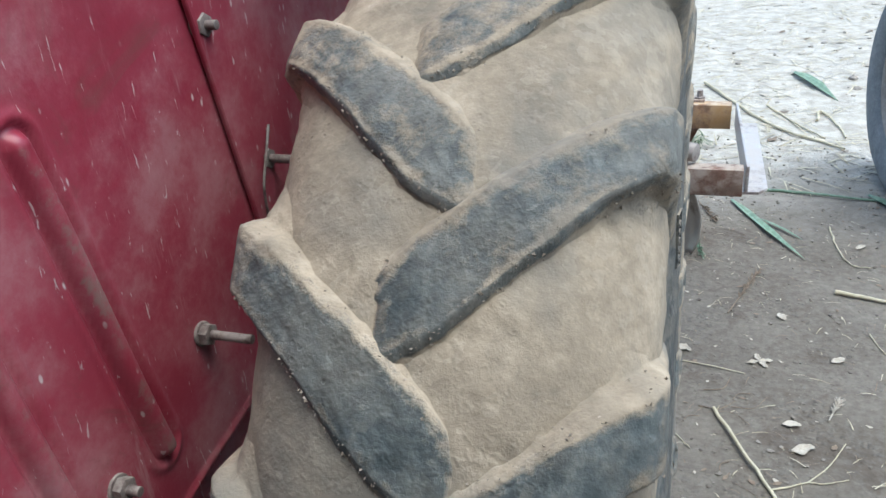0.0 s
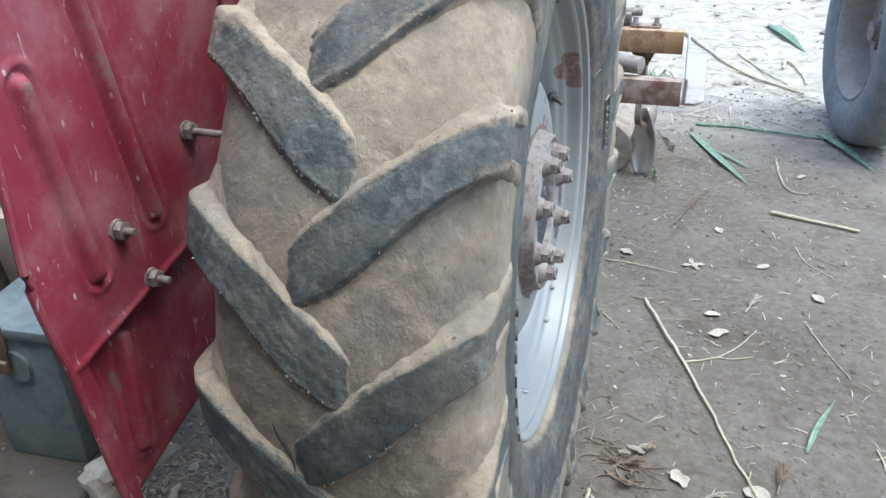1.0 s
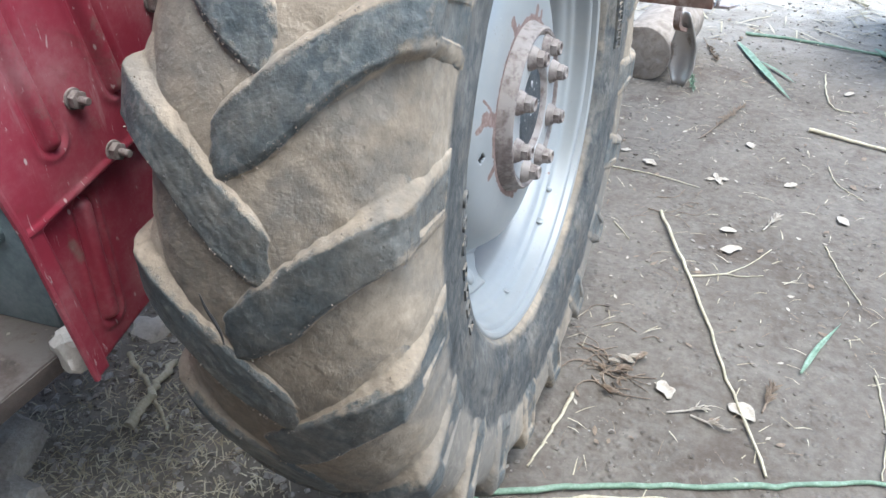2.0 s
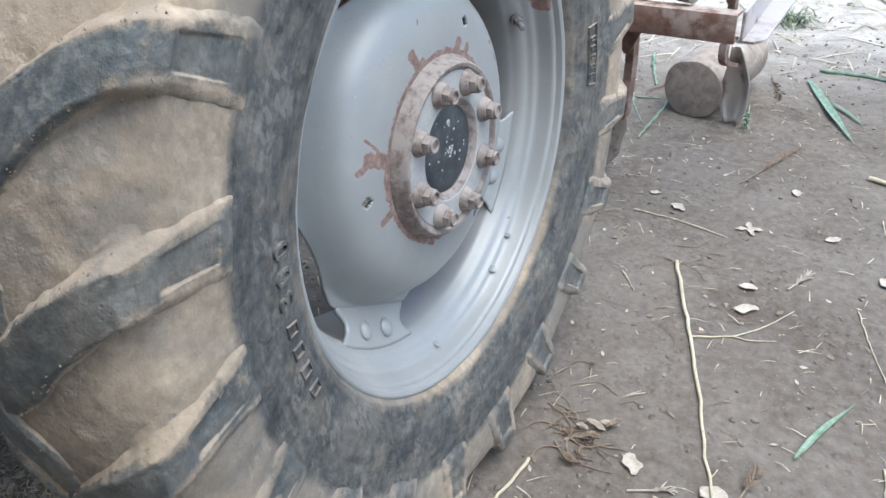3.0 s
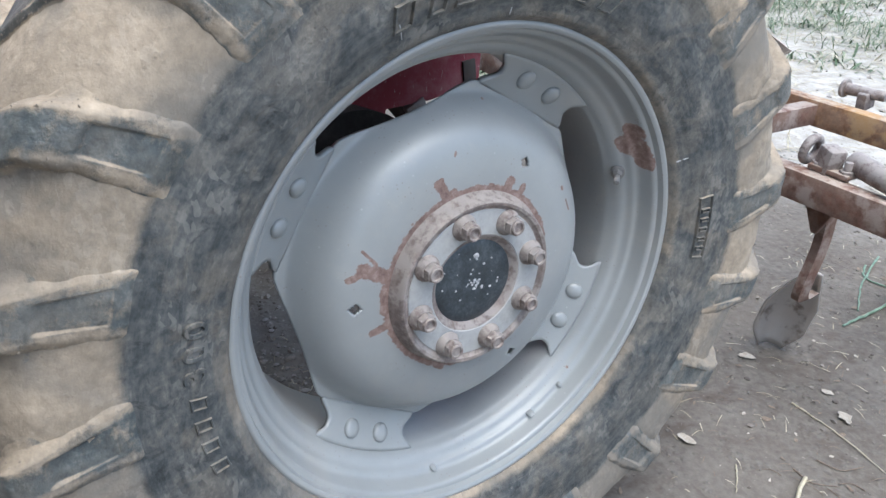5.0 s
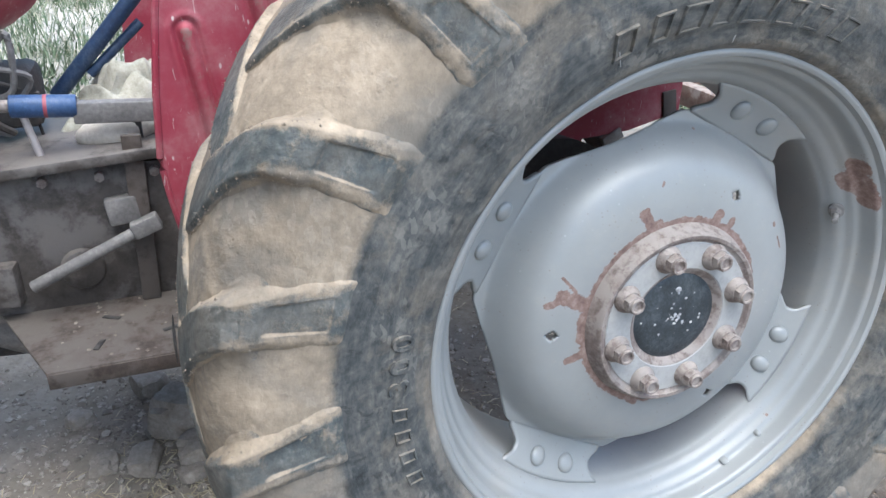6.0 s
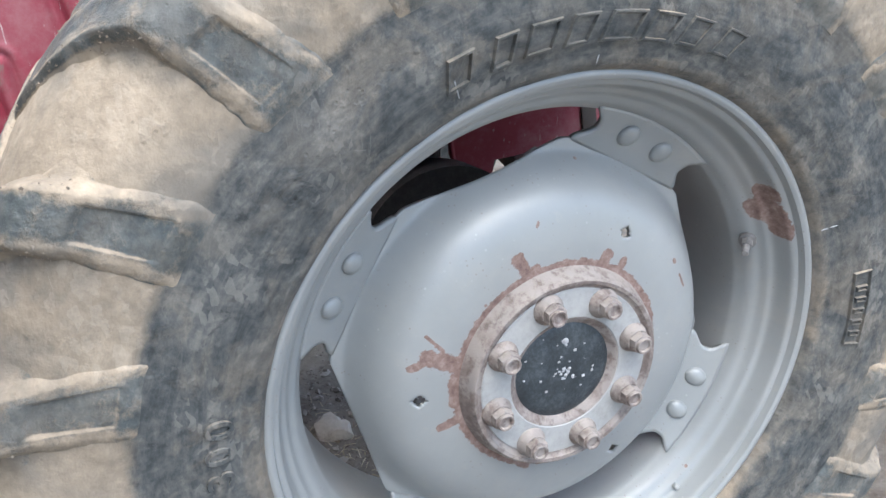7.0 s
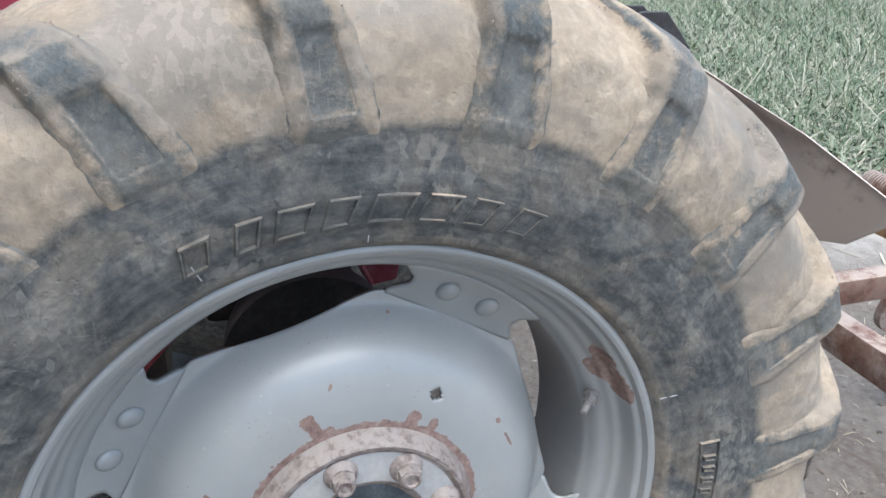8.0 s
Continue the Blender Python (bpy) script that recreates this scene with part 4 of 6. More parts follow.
def build_fender():
    ys = np.linspace(-0.66, 0.50, 340)
    zb = np.interp(ys, [-0.66, -0.615, -0.42, -0.30, -0.15, -0.04, 0.03, 0.50], [0.462, 0.468, 0.516, 0.64, 0.80, 0.85, 0.90, 0.915])[:, None]
    t = np.linspace(0, 1, 260)[None, :]
    z = zb + (1.50 - zb) * t
    front = np.interp(z, [0.46, 0.586, 0.718, 0.794, 0.857, 0.966, 1.08, 1.25, 1.5], [-0.614, -0.628, -0.641, -0.655, -0.662, -0.653, -0.638, -0.600, -0.54])
    y = ys[:, None] + (front + 0.66) * np.clip(1 - (ys[:, None] + 0.66) / 0.3, 0, 1)

    def rib(y0, z0, y1, z1, wide=0.0105, tall=0.011):
        d = np.array([y1 - y0, z1 - z0])
        k = np.clip(((y - y0) * d[0] + (z - z0) * d[1]) / (d @ d), 0, 1)
        away = np.hypot(y - y0 - k * d[0], z - z0 - k * d[1])
        return tall * (1 - smooth((away - wide * 0.35) / wide)) + 0.0035 * np.exp(-(((away - wide * 2.1) / 0.005) ** 2)) - 0.004 * np.exp(-(((away - wide * 1.5) / 0.004) ** 2))

    lift = rib(-0.600, 1.050, -0.566, 0.812) + rib(-0.511, 1.180, -0.446, 0.838)
    lift = lift * (z > 0.755) + rib(-0.541, 0.700, -0.549, 0.532) * (z < 0.735)
    # the lower panel is lapped under the upper one
    seam = np.interp(y, [-0.66, -0.623, -0.538, -0.431, -0.3], [0.714, 0.716, 0.732, 0.753, 0.78])
    lift = lift - 0.015 * (1 - smooth((z - seam + 0.003) / 0.003)) * smooth((y - front - 0.024) / 0.004) + 0.004 * np.exp(-(((z - seam - 0.004) / 0.004) ** 2))
    bend = 0.004 * np.array([[noise.noise((p * 4, q * 4, 2)) for p, q in zip(a, b)] for a, b in zip(y, z)])
    smear = np.exp(-((((y + 0.572) - 0.16 * (0.655 - z)) / 0.013) ** 2) - ((z - 0.655) / 0.040) ** 2) + 0.7 * np.exp(-(((y + 0.50) / 0.022) ** 2) - ((z - 0.80) / 0.035) ** 2)
    worn = np.clip(0.62 * smooth((np.maximum(lift, 0) - 0.0062) / 0.003) + smear, 0, 1)
    pts = np.stack([FEN_X + lift + bend, y, z], -1) - np.array(tractor.location)
    ob = new("fender", grid_mesh("fender", pts, RED, 120, worn=worn))
    ob.parent = tractor
    shell = ob.modifiers.new("sheet", "SOLIDIFY")
    shell.thickness, shell.offset = 0.003, 0.0
    tagged(ob, "faded red pressed-steel fender with pressed ribs")
    edge = [Vector((FEN_X + 0.001, float(p[1]) - 0.001, float(p[2]))) for p in np.stack([pts[0, :, 0], pts[0, :, 1], pts[0, :, 2]], -1) + np.array(tractor.location)]
    part("edge_bead", tube(bmesh.new(), edge[::5], 0.0055, 8), RED, ob)
    return ob


fender = build_fender()
# unseen sheet above the gap, added to shade the fender behind the wheel
bm = box(bmesh.new(), (0.24, 0.72, 0.004), pose(FEN_X + 0.119, 0.175, 1.502), 0.001)
part("fender_shade", bm, RED, fender, "unseen flat red sheet added over the fender gap for shade")
bm = plate(bmesh.new(), [(-0.205, 0.90), (-0.222, 1.01), (-0.270, 1.24), (-0.325, 1.50), (-0.20, 1.50), (-0.150, 1.24), (-0.115, 1.05), (-0.10, 0.90)], 0.007, "x", FEN_X + 0.004, 0.0015)
part("lap_strip", bm, RED, fender, "faded red lapped strip")
for y, z, long in ((-0.352, 0.914, 0.05), (-0.518, 0.845, 0.013), (-0.480, 0.756, 0.016), (-0.175, 1.052, 0.03), (-0.250, 1.222, 0.012)):
    c = Vector((FEN_X, y, z))
    bm = rod(bmesh.new(), c, c + Vector((0.004, 0, 0)), 0.0140, segs=24, bevel=0.001)
    rod(bm, c + Vector((0.004, 0, 0)), c + Vector((0.014, 0, 0)), 0.0125, segs=6, bevel=0.001)
    rod(bm, c + Vector((0.010, 0, 0)), c + Vector((0.014 + long, 0, 0)), 0.0052, segs=12, bevel=0.0006)
    part("bolt", bm, NUT, fender, "rusty bolt with washer", 30)
bm = tube(bmesh.new(), curve_points([(FEN_X + 0.012, -0.20, 0.985), (FEN_X + 0.02, -0.21, 1.03), (FEN_X + 0.02, -0.19, 1.07), (FEN_X + 0.012, -0.165, 1.09)]), 0.0018, 6)
part("wire_loop", bm, NUT, fender)
# slotted hole of the lower lap; its inside shade is a dark block
bm = box(bmesh.new(), (0.002, 0.009, 0.022), pose(FEN_X - 0.001, -0.615, 0.742, 12), 0.0008)
part("slot", bm, DARK, fender)

# foot plate, tool box, casting, rods
bm = plate(bmesh.new(), [(-0.53, -0.905), (-0.53, -0.40), (-0.95, -0.40), (-0.95, -1.03), (-0.80, -1.01)], 0.006, "z", 0.464, 0.0015)
box(bm, (0.006, 0.50, 0.030), pose(-0.531, -0.655, 0.452), 0.001)
foot = part("foot_plate", bm, FOOT_STEEL, tractor, "dusty brown steel foot plate")
# dark blocks laid on the plate for the shade inside its slots
for x, y, a in ((-0.62, -0.69, 20), (-0.70, -0.80, -30), (-0.60, -0.82, 70)):
    part("slot", box(bmesh.new(), (0.011, 0.036, 0.002), pose(x, y, 0.4715, 0, 0, a), 0.0008), DARK, foot)
bm = box(bmesh.new(), (0.128, 0.145, 0.220), pose(-0.634, -0.494, 0.580, 0, 0, 5), 0.004)
chest = part("tool_box", bm, GALVANISED, tractor, "pale blue-grey sheet-metal tool box")
bm = box(bmesh.new(), (0.138, 0.155, 0.018), pose(-0.634, -0.495, 0.694, 2, 0, 5), 0.004)
part("lid", bm, GALVANISED, chest)
bm = box(bmesh.new(), (0.022, 0.004, 0.062), pose(-0.640, -0.574, 0.672, -4), 0.001)
box(bm, (0.018, 0.010, 0.020), pose(-0.639, -0.578, 0.640), 0.002)
part("hasp", bm, RUST, chest, "rusty hasp")
part("hasp_plate", rod(bmesh.new(), (-0.628, -0.564, 0.637), (-0.628, -0.571, 0.637), 0.024, segs=28), GALVANISED, chest)

bm = box(bmesh.new(), (0.10, 0.03, 0.16), pose(-0.74, -0.40, 0.70, 6, 0, 8), 0.004)
part("bracket_plate", bm, DUSTY_PLATE, tractor, "dusty bent bracket plate")

# gearbox casting between the wheels
bm = box(bmesh.new(), (0.30, 1.45, 0.32), pose(-0.93, -0.975, 0.60, 0, 0, 0), 0.03)
gear = part("gearbox", bm, CASTING, tractor, "greasy grey gearbox casting")
bm = box(bmesh.new(), (0.36, 0.83, 0.022), pose(-0.92, -1.02, 0.762, 3, 0, 0), 0.005)
part("casting_flange", bm, CASTING, gear)
bm = box(bmesh.new(), (0.36, 0.40, 0.25), pose(-0.98, -0.16, 0.85, 4, 0, 0), 0.07)
lift_case = part("lift_housing", bm, PALE_CAST, tractor, "pale dusty hydraulic lift housing")
part("boss", rod(bmesh.new(), (-0.84, -0.31, 0.90), (-0.775, -0.31, 0.90), 0.040, 0.034, 24, 0.006), PALE_CAST, lift_case)
part("pipe", tube(bmesh.new(), curve_points([(-0.80, -0.42, 0.985), (-0.79, -0.33, 1.00), (-0.80, -0.25, 0.985), (-0.84, -0.20, 0.95)]), 0.010, 10), GREY_BAR, lift_case)
bm = revolve(bmesh.new(), [(-0.42, 0.0001), (-0.42, 0.15), (-0.50, 0.14), (-0.60, 0.11), (-0.85, 0.13), (-0.85, 0.0001)], 40, (0, 0, 0.68))
part("axle_housing", bm, DARK, tractor, "dark axle housing")
bm = revolve(bmesh.new(), [(0.14, 0.36), (0.17, 0.45), (0.165, 0.56), (0.12, 0.645), (0.0, 0.672), (-0.12, 0.645), (-0.165, 0.56), (-0.17, 0.45), (-0.14, 0.36)], 80, (-1.62, 0, 0.675))
part("tyre", bm, RUBBER, tractor, "dusty rear tyre of the other side")
bm = revolve(bmesh.new(), [(0.13, 0.365), (0.04, 0.32), (0.0, 0.12), (0.0, 0.0001), (-0.04, 0.0001), (-0.04, 0.12), (0.0, 0.33), (0.10, 0.375)], 64, (-1.62, 0, 0.675))
part("rim", bm, RIM, tractor)
for y, z, r in ((-0.60, 0.60, 0.035), (-0.84, 0.55, 0.045), (-1.18, 0.56, 0.06), (-0.72, 0.68, 0.025)):
    part("cover", rod(bmesh.new(), (-0.80, y, z), (-0.765, y, z), r, r * 0.9, 24, 0.004), CASTING, gear)
for k in range(9):
    part("bolt", rod(bmesh.new(), (-0.79, -0.48 - 0.1 * k, 0.735), (-0.768, -0.48 - 0.1 * k, 0.735), 0.010, segs=6, bevel=0.001), NUT, gear, "", 30)
bm = box(bmesh.new(), (0.014, 0.036, 0.345), pose(-0.76, -0.717, 0.643, -2, 0, 0), 0.003)
part("strut", bm, FOOT_STEEL, tractor, "rusty upright strut")
bm = rod(bmesh.new(), (-0.735, -0.930, 0.543), (-0.735, -0.715, 0.635), 0.012, segs=14, bevel=0.002)
box(bm, (0.03, 0.055, 0.032), pose(-0.735, -0.710, 0.640, 20), 0.004)
part("pedal_rod", bm, GREY_BAR, tractor, "bare steel pedal rod")
bm = box(bmesh.new(), (0.03, 0.060, 0.055), pose(-0.765, -0.748, 0.668, 6), 0.006)
part("cover_plate", bm, GREY_BAR, tractor, "dull grey cover plate")
bm = tube(bmesh.new(), curve_points([(-0.755, -1.02, 0.755), (-0.755, -0.90, 0.764), (-0.758, -0.80, 0.774), (-0.765, -0.75, 0.776)]), 0.010, 10, 0.6)
part("casting_lip", bm, DUSTY_PLATE, tractor, "pale dusty casting edge")
bm = box(bmesh.new(), (0.10, 0.10, 0.085), pose(-0.80, -1.00, 0.542, 0, 0, -8), 0.006)
part("step_bracket", bm, CASTING, tractor, "dusty pressed bracket")
bm = tube(bmesh.new(), curve_points([(-0.92, -1.30, 0.50), (-0.90, -1.10, 0.44), (-0.90, -0.95, 0.36), (-0.92, -0.80, 0.33)]), 0.055, 18)
part("pipe", bm, GREY_BAR, tractor, "thick blue-grey pipe")
bm = rod(bmesh.new(), (-1.00, -1.30, 0.30), (-0.98, -0.86, 0.28), 0.020, segs=14)
part("drag_link", bm, DARK, tractor)

# lever with a blue sleeve
bm = box(bmesh.new(), (0.03, 0.32, 0.040), pose(-0.80, -0.645, 0.848, -3, 0, 0), 0.004)
lever = part("lever", bm, GREY_BAR, tractor, "flat grey lever bar with a blue sleeve")
part("sleeve", rod(bmesh.new(), (-0.80, -0.908, 0.877), (-0.80, -0.796, 0.868), 0.021, segs=20, bevel=0.003), BLUE, lever, "chipped blue sleeve")
part("collar", rod(bmesh.new(), (-0.80, -0.852, 0.8725), (-0.80, -0.845, 0.872), 0.0216, segs=20, bevel=0.001), RED, lever, "thin red collar")
part("tip", rod(bmesh.new(), (-0.80, -0.936, 0.879), (-0.80, -0.904, 0.877), 0.012, segs=14, bevel=0.002), NUT, lever)
part("pin", rod(bmesh.new(), (-0.80, -0.890, 0.86), (-0.80, -0.872, 0.765), 0.007, segs=10), WORN_STEEL, lever)
# far side: seat frame bars, tank end, other fender
bm = rod(bmesh.new(), (-1.10, -0.860, 0.82), (-1.10, -0.630, 1.065), 0.017, 0.017, 14)
part("frame_bar", bm, DARK_BLUE, tractor, "dark blue painted bar")
bm = rod(bmesh.new(), (-1.10, -0.785, 0.862), (-1.12, -0.665, 0.965), 0.011, 0.011, 14)
part("frame_bar", bm, DARK_BLUE, tractor, "dark blue painted bar")
bm = plate(bmesh.new(), [(-0.72, 0.80), (-0.66, 1.5), (0.3, 1.5), (0.3, 0.86), (-0.2, 0.80)], 0.006, "x", -1.30, 0.001)
part("fender", bm, RED, tractor, "red fender of the other side")
bm = bmesh.new()
bmesh.ops.create_uvsphere(bm, u_segments=28, v_segments=16, radius=1.0, matrix=pose(-1.02, -1.12, 1.10) @ Matrix.Diagonal((0.22, 0.30, 0.16, 1)))
part("tank", bm, RED, tractor, "dull red rounded tank end")
bm = bmesh.new()
rnd = random.Random(8)
for k in range(7):
    y0, z0 = rnd.uniform(-1.12, -0.85), rnd.uniform(0.80, 0.95)
    tube(bm, curve_points([(-0.96, y0, z0), (-0.93, y0 + rnd.uniform(-0.06, 0.08), z0 + rnd.uniform(-0.03, 0.06)), (-0.95, y0 + rnd.uniform(-0.02, 0.14), z0 - rnd.uniform(0.0, 0.1))]), rnd.uniform(0.003, 0.007), 6)
part("cable", bm, DARK, tractor, "black cables")
bm = box(bmesh.new(), (0.12, 0.30, 0.12), pose(-0.98, -1.02, 0.86), 0.02)
part("steering_box", bm, DARK, tractor)
rnd = random.Random(18)
for k in range(9):
    y0, z0 = rnd.uniform(-1.05, -0.86), rnd.uniform(0.86, 0.99)
    bm = tube(bmesh.new(), curve_points([(-0.90, y0, z0), (-0.88, y0 + rnd.uniform(-0.05, 0.05), z0 + rnd.uniform(-0.02, 0.05)), (-0.90, y0 + rnd.uniform(-0.06, 0.09), z0 - rnd.uniform(0.0, 0.08)), (-0.93, y0 + rnd.uniform(-0.06, 0.09), z0 - 0.10)]), rnd.uniform(0.003, 0.008), 7)
    part("cable", bm, (DARK, CASTING, GREY_BAR)[k % 3], tractor, "tangled dusty cable")
# axle case added as a box that blocks light under the tractor
bm = box(bmesh.new(), (0.62, 0.26, 0.28), pose(-1.04, 0.0, 0.76), 0.05)
part("axle_case", bm, DARK, tractor, "dark rear axle case added to block light below")
# things seen through the wheel's openings
# unseen sheet overhead, added to darken what the openings show
bm = box(bmesh.new(), (0.76, 0.70, 0.012), pose(-0.83, 0.12, 1.062), 0.002)
part("platform", bm, RED, tractor, "unseen red sheet added to shade the wheel openings")
# plate set deep under the sheet above, so that it lies in shade
bm = plate(bmesh.new(), [(0.115, 1.055), (0.115, 0.755), (0.150, 0.660), (0.205, 0.668), (0.215, 0.727), (0.330, 0.734), (0.405, 0.752), (0.460, 0.765), (0.47, 1.055)], 0.005, "x", -0.70, 0.001)
skirt = part("side_skirt", bm, RED, tractor, "dull red side plate under the added sheet")
part("skirt_fold", tube(bmesh.new(), curve_points([(-0.694, 0.118, 1.0), (-0.694, 0.121, 0.76), (-0.694, 0.152, 0.665)]), 0.006, 8), RED, skirt)
bm = box(bmesh.new(), (0.02, 0.050, 0.026), pose(-0.70, 0.292, 0.722, 28), 0.003)
part("tab", bm, PALE_RIM, tractor, "pale bent tab")
bm = box(bmesh.new(), (0.012, 0.034, 0.075), pose(-0.695, 0.432, 0.780, 8), 0.002)
part("tab", bm, FOOT_STEEL, tractor, "rusty flat tab")
bm = rod(bmesh.new(), (-0.74, 0.24, 0.745), (-0.72, 0.285, 0.690), 0.020, segs=16, bevel=0.003)
part("lift_rod", bm, FOOT_STEEL, tractor, "rusty lift rod end")
bm = box(bmesh.new(), (0.20, 0.22, 0.26), pose(-0.66, -0.06, 0.82), 0.02)
part("brake_housing", bm, DARK, tractor, "dark housing")

# cream bundle and white jug on the tractor's platform
rows, cols = 46, 60
bundle = np.zeros((rows, cols, 3))
for i in range(rows):
    for k in range(cols):
        u, v = -1 + 2 * i / (rows - 1), -1 + 2 * k / (cols - 1)
        edge = max(0.0, 1 - max(abs(u), abs(v)) ** 3)
        fold = 0.055 * noise.noise((u * 2.1, v * 3.3, 5)) + 0.050 * abs(noise.noise((u * 2.5, v * 4, 9))) + 0.005 * noise.noise((u * 9, v * 12, 2))
        bundle[i, k] = (-1.05 + 0.11 * u + 0.05 * noise.noise((u * 3, v * 3, 1)), -0.665 + 0.17 * v + 0.03 * noise.noise((u * 3, v * 3, 8)), 0.795 + edge * (0.062 + fold) - 0.02 * (1 - edge))
cloth = new("cloth", grid_mesh("cloth", bundle - np.array((-1.05, -0.70, 0.80)), CLOTH, 50))
cloth.location = (-1.05, -0.70, 0.80)
tagged(cloth, "crumpled cream cloth bundle on the tractor platform", "cloth")
bm = bmesh.new()
bmesh.ops.create_uvsphere(bm, u_segments=28, v_segments=14, radius=1.0, matrix=pose(-0.86, -0.735, 0.800, 8) @ Matrix.Diagonal((0.05, 0.082, 0.034, 1)))
jug = whole("jug", bm, PALE_BLOCK, "white plastic jug with a dark band, lying down", "jug", (-0.86, -0.745, 0.775))
part("band", revolve(bmesh.new(), [(-0.010, 0.040), (0.010, 0.040), (0.010, 0.043), (-0.010, 0.043)], 24, (0, 0, 0)), DARK, jug).matrix_local = Matrix.Translation((0, 0.052, 0.03)) @ Matrix.Rotation(radians(80), 4, "Z") @ Matrix.Translation(jug.location)

# ---- cultivator behind the tractor ----
tool = thing("cultivator", (-0.8, 1.35, 0), "rusty orange cultivator frame with curved tines", "cultivator")


def channel(bm, a, b, tall, wide, thick=0.007):
    """A rolled channel between two points, its web upright and its flanges to the back."""
    a, b = Vector(a), Vector(b)
    turn = Matrix.Translation((a + b) / 2) @ Matrix.Rotation(math.atan2(b.y - a.y, b.x - a.x), 4, "Z")
    size = (b - a).length
    box(bm, (size, thick, tall), turn, 0.0015)
    for z in (-1, 1):
        box(bm, (size, wide, thick), turn @ pose(0, wide / 2 + 0.0005, z * (tall - thick) / 2 * 1.001), 0.0015)
    return bm


part("beam", channel(bmesh.new(), (-1.75, 1.028, 0.586), (0.13, 1.028, 0.586), 0.070, 0.042), RUST, tool, "rust-brown channel beam")
part("beam", channel(bmesh.new(), (-1.75, 1.575, 0.590), (0.10, 1.575, 0.590), 0.075, 0.045), ORANGE, tool, "rusty yellow-orange channel beam")
part("beam", channel(bmesh.new(), (-1.25, 0.850, 0.775), (-0.42, 0.870, 0.775), 0.05, 0.04), RUST, tool, "rusty cross bar")
bm = bmesh.new()
turn = Matrix.Rotation(radians(2.5), 4, "Z")
box(bm, (0.008, 0.57, 0.072), Matrix.Translation((0.128, 1.335, 0.587)) @ turn, 0.002)
plate(bm, [(0.131, 1.050), (0.170, 1.052), (0.192, 1.085), (0.178, 1.63), (0.120, 1.63)], 0.007, "z", 0.548)
part("end_bar", bm, WORN_STEEL, tool, "pale worn angle-iron end bar")
for x in (-0.55, -1.05, -1.65):
    part("tie_bar", box(bmesh.new(), (0.05, 0.50, 0.06), pose(x, 1.33, 0.588), 0.003), RUST, tool, "rusty tie bar")
# sloping dusty plate and the hitch head
bm = bmesh.new()
face = [Vector(p) for p in ((-0.97, 0.79, 1.12), (-0.66, 0.80, 1.085), (-0.43, 0.90, 0.995), (-0.30, 1.04, 0.875), (-0.37, 0.98, 0.800), (-0.46, 0.885, 0.795), (-0.97, 0.86, 0.80))]
low = [p + Vector((0.0, 0.010, -0.004)) for p in face]
f1, f2 = [bm.verts.new(p) for p in face], [bm.verts.new(p) for p in low]
bm.faces.new(f1)
bm.faces.new(f2[::-1])
for i in range(len(face)):
    j = (i + 1) % len(face)
    bm.faces.new((f1[j], f1[i], f2[i], f2[j]))
bmesh.ops.recalc_face_normals(bm, faces=bm.faces)
part("shield_plate", bm, DUSTY_PLATE, tool, "dusty tan sloping shield plate")
for x in (-0.96, -0.86):
    bm = plate(bmesh.new(), [(0.77, 1.00), (0.745, 1.09), (0.765, 1.135), (0.80, 1.150), (0.86, 1.148), (0.91, 1.09), (0.955, 1.03), (0.97, 0.80), (0.86, 0.80)], 0.012, "x", x, 0.002)
    part("mast_plate", bm, DARK, tool, "dark hitch mast plate")
part("hitch_pin", rod(bmesh.new(), (-0.99, 0.845, 1.075), (-0.70, 0.815, 1.085), 0.016, segs=16, bevel=0.002), GREY_BAR, tool, "grey hitch pin")


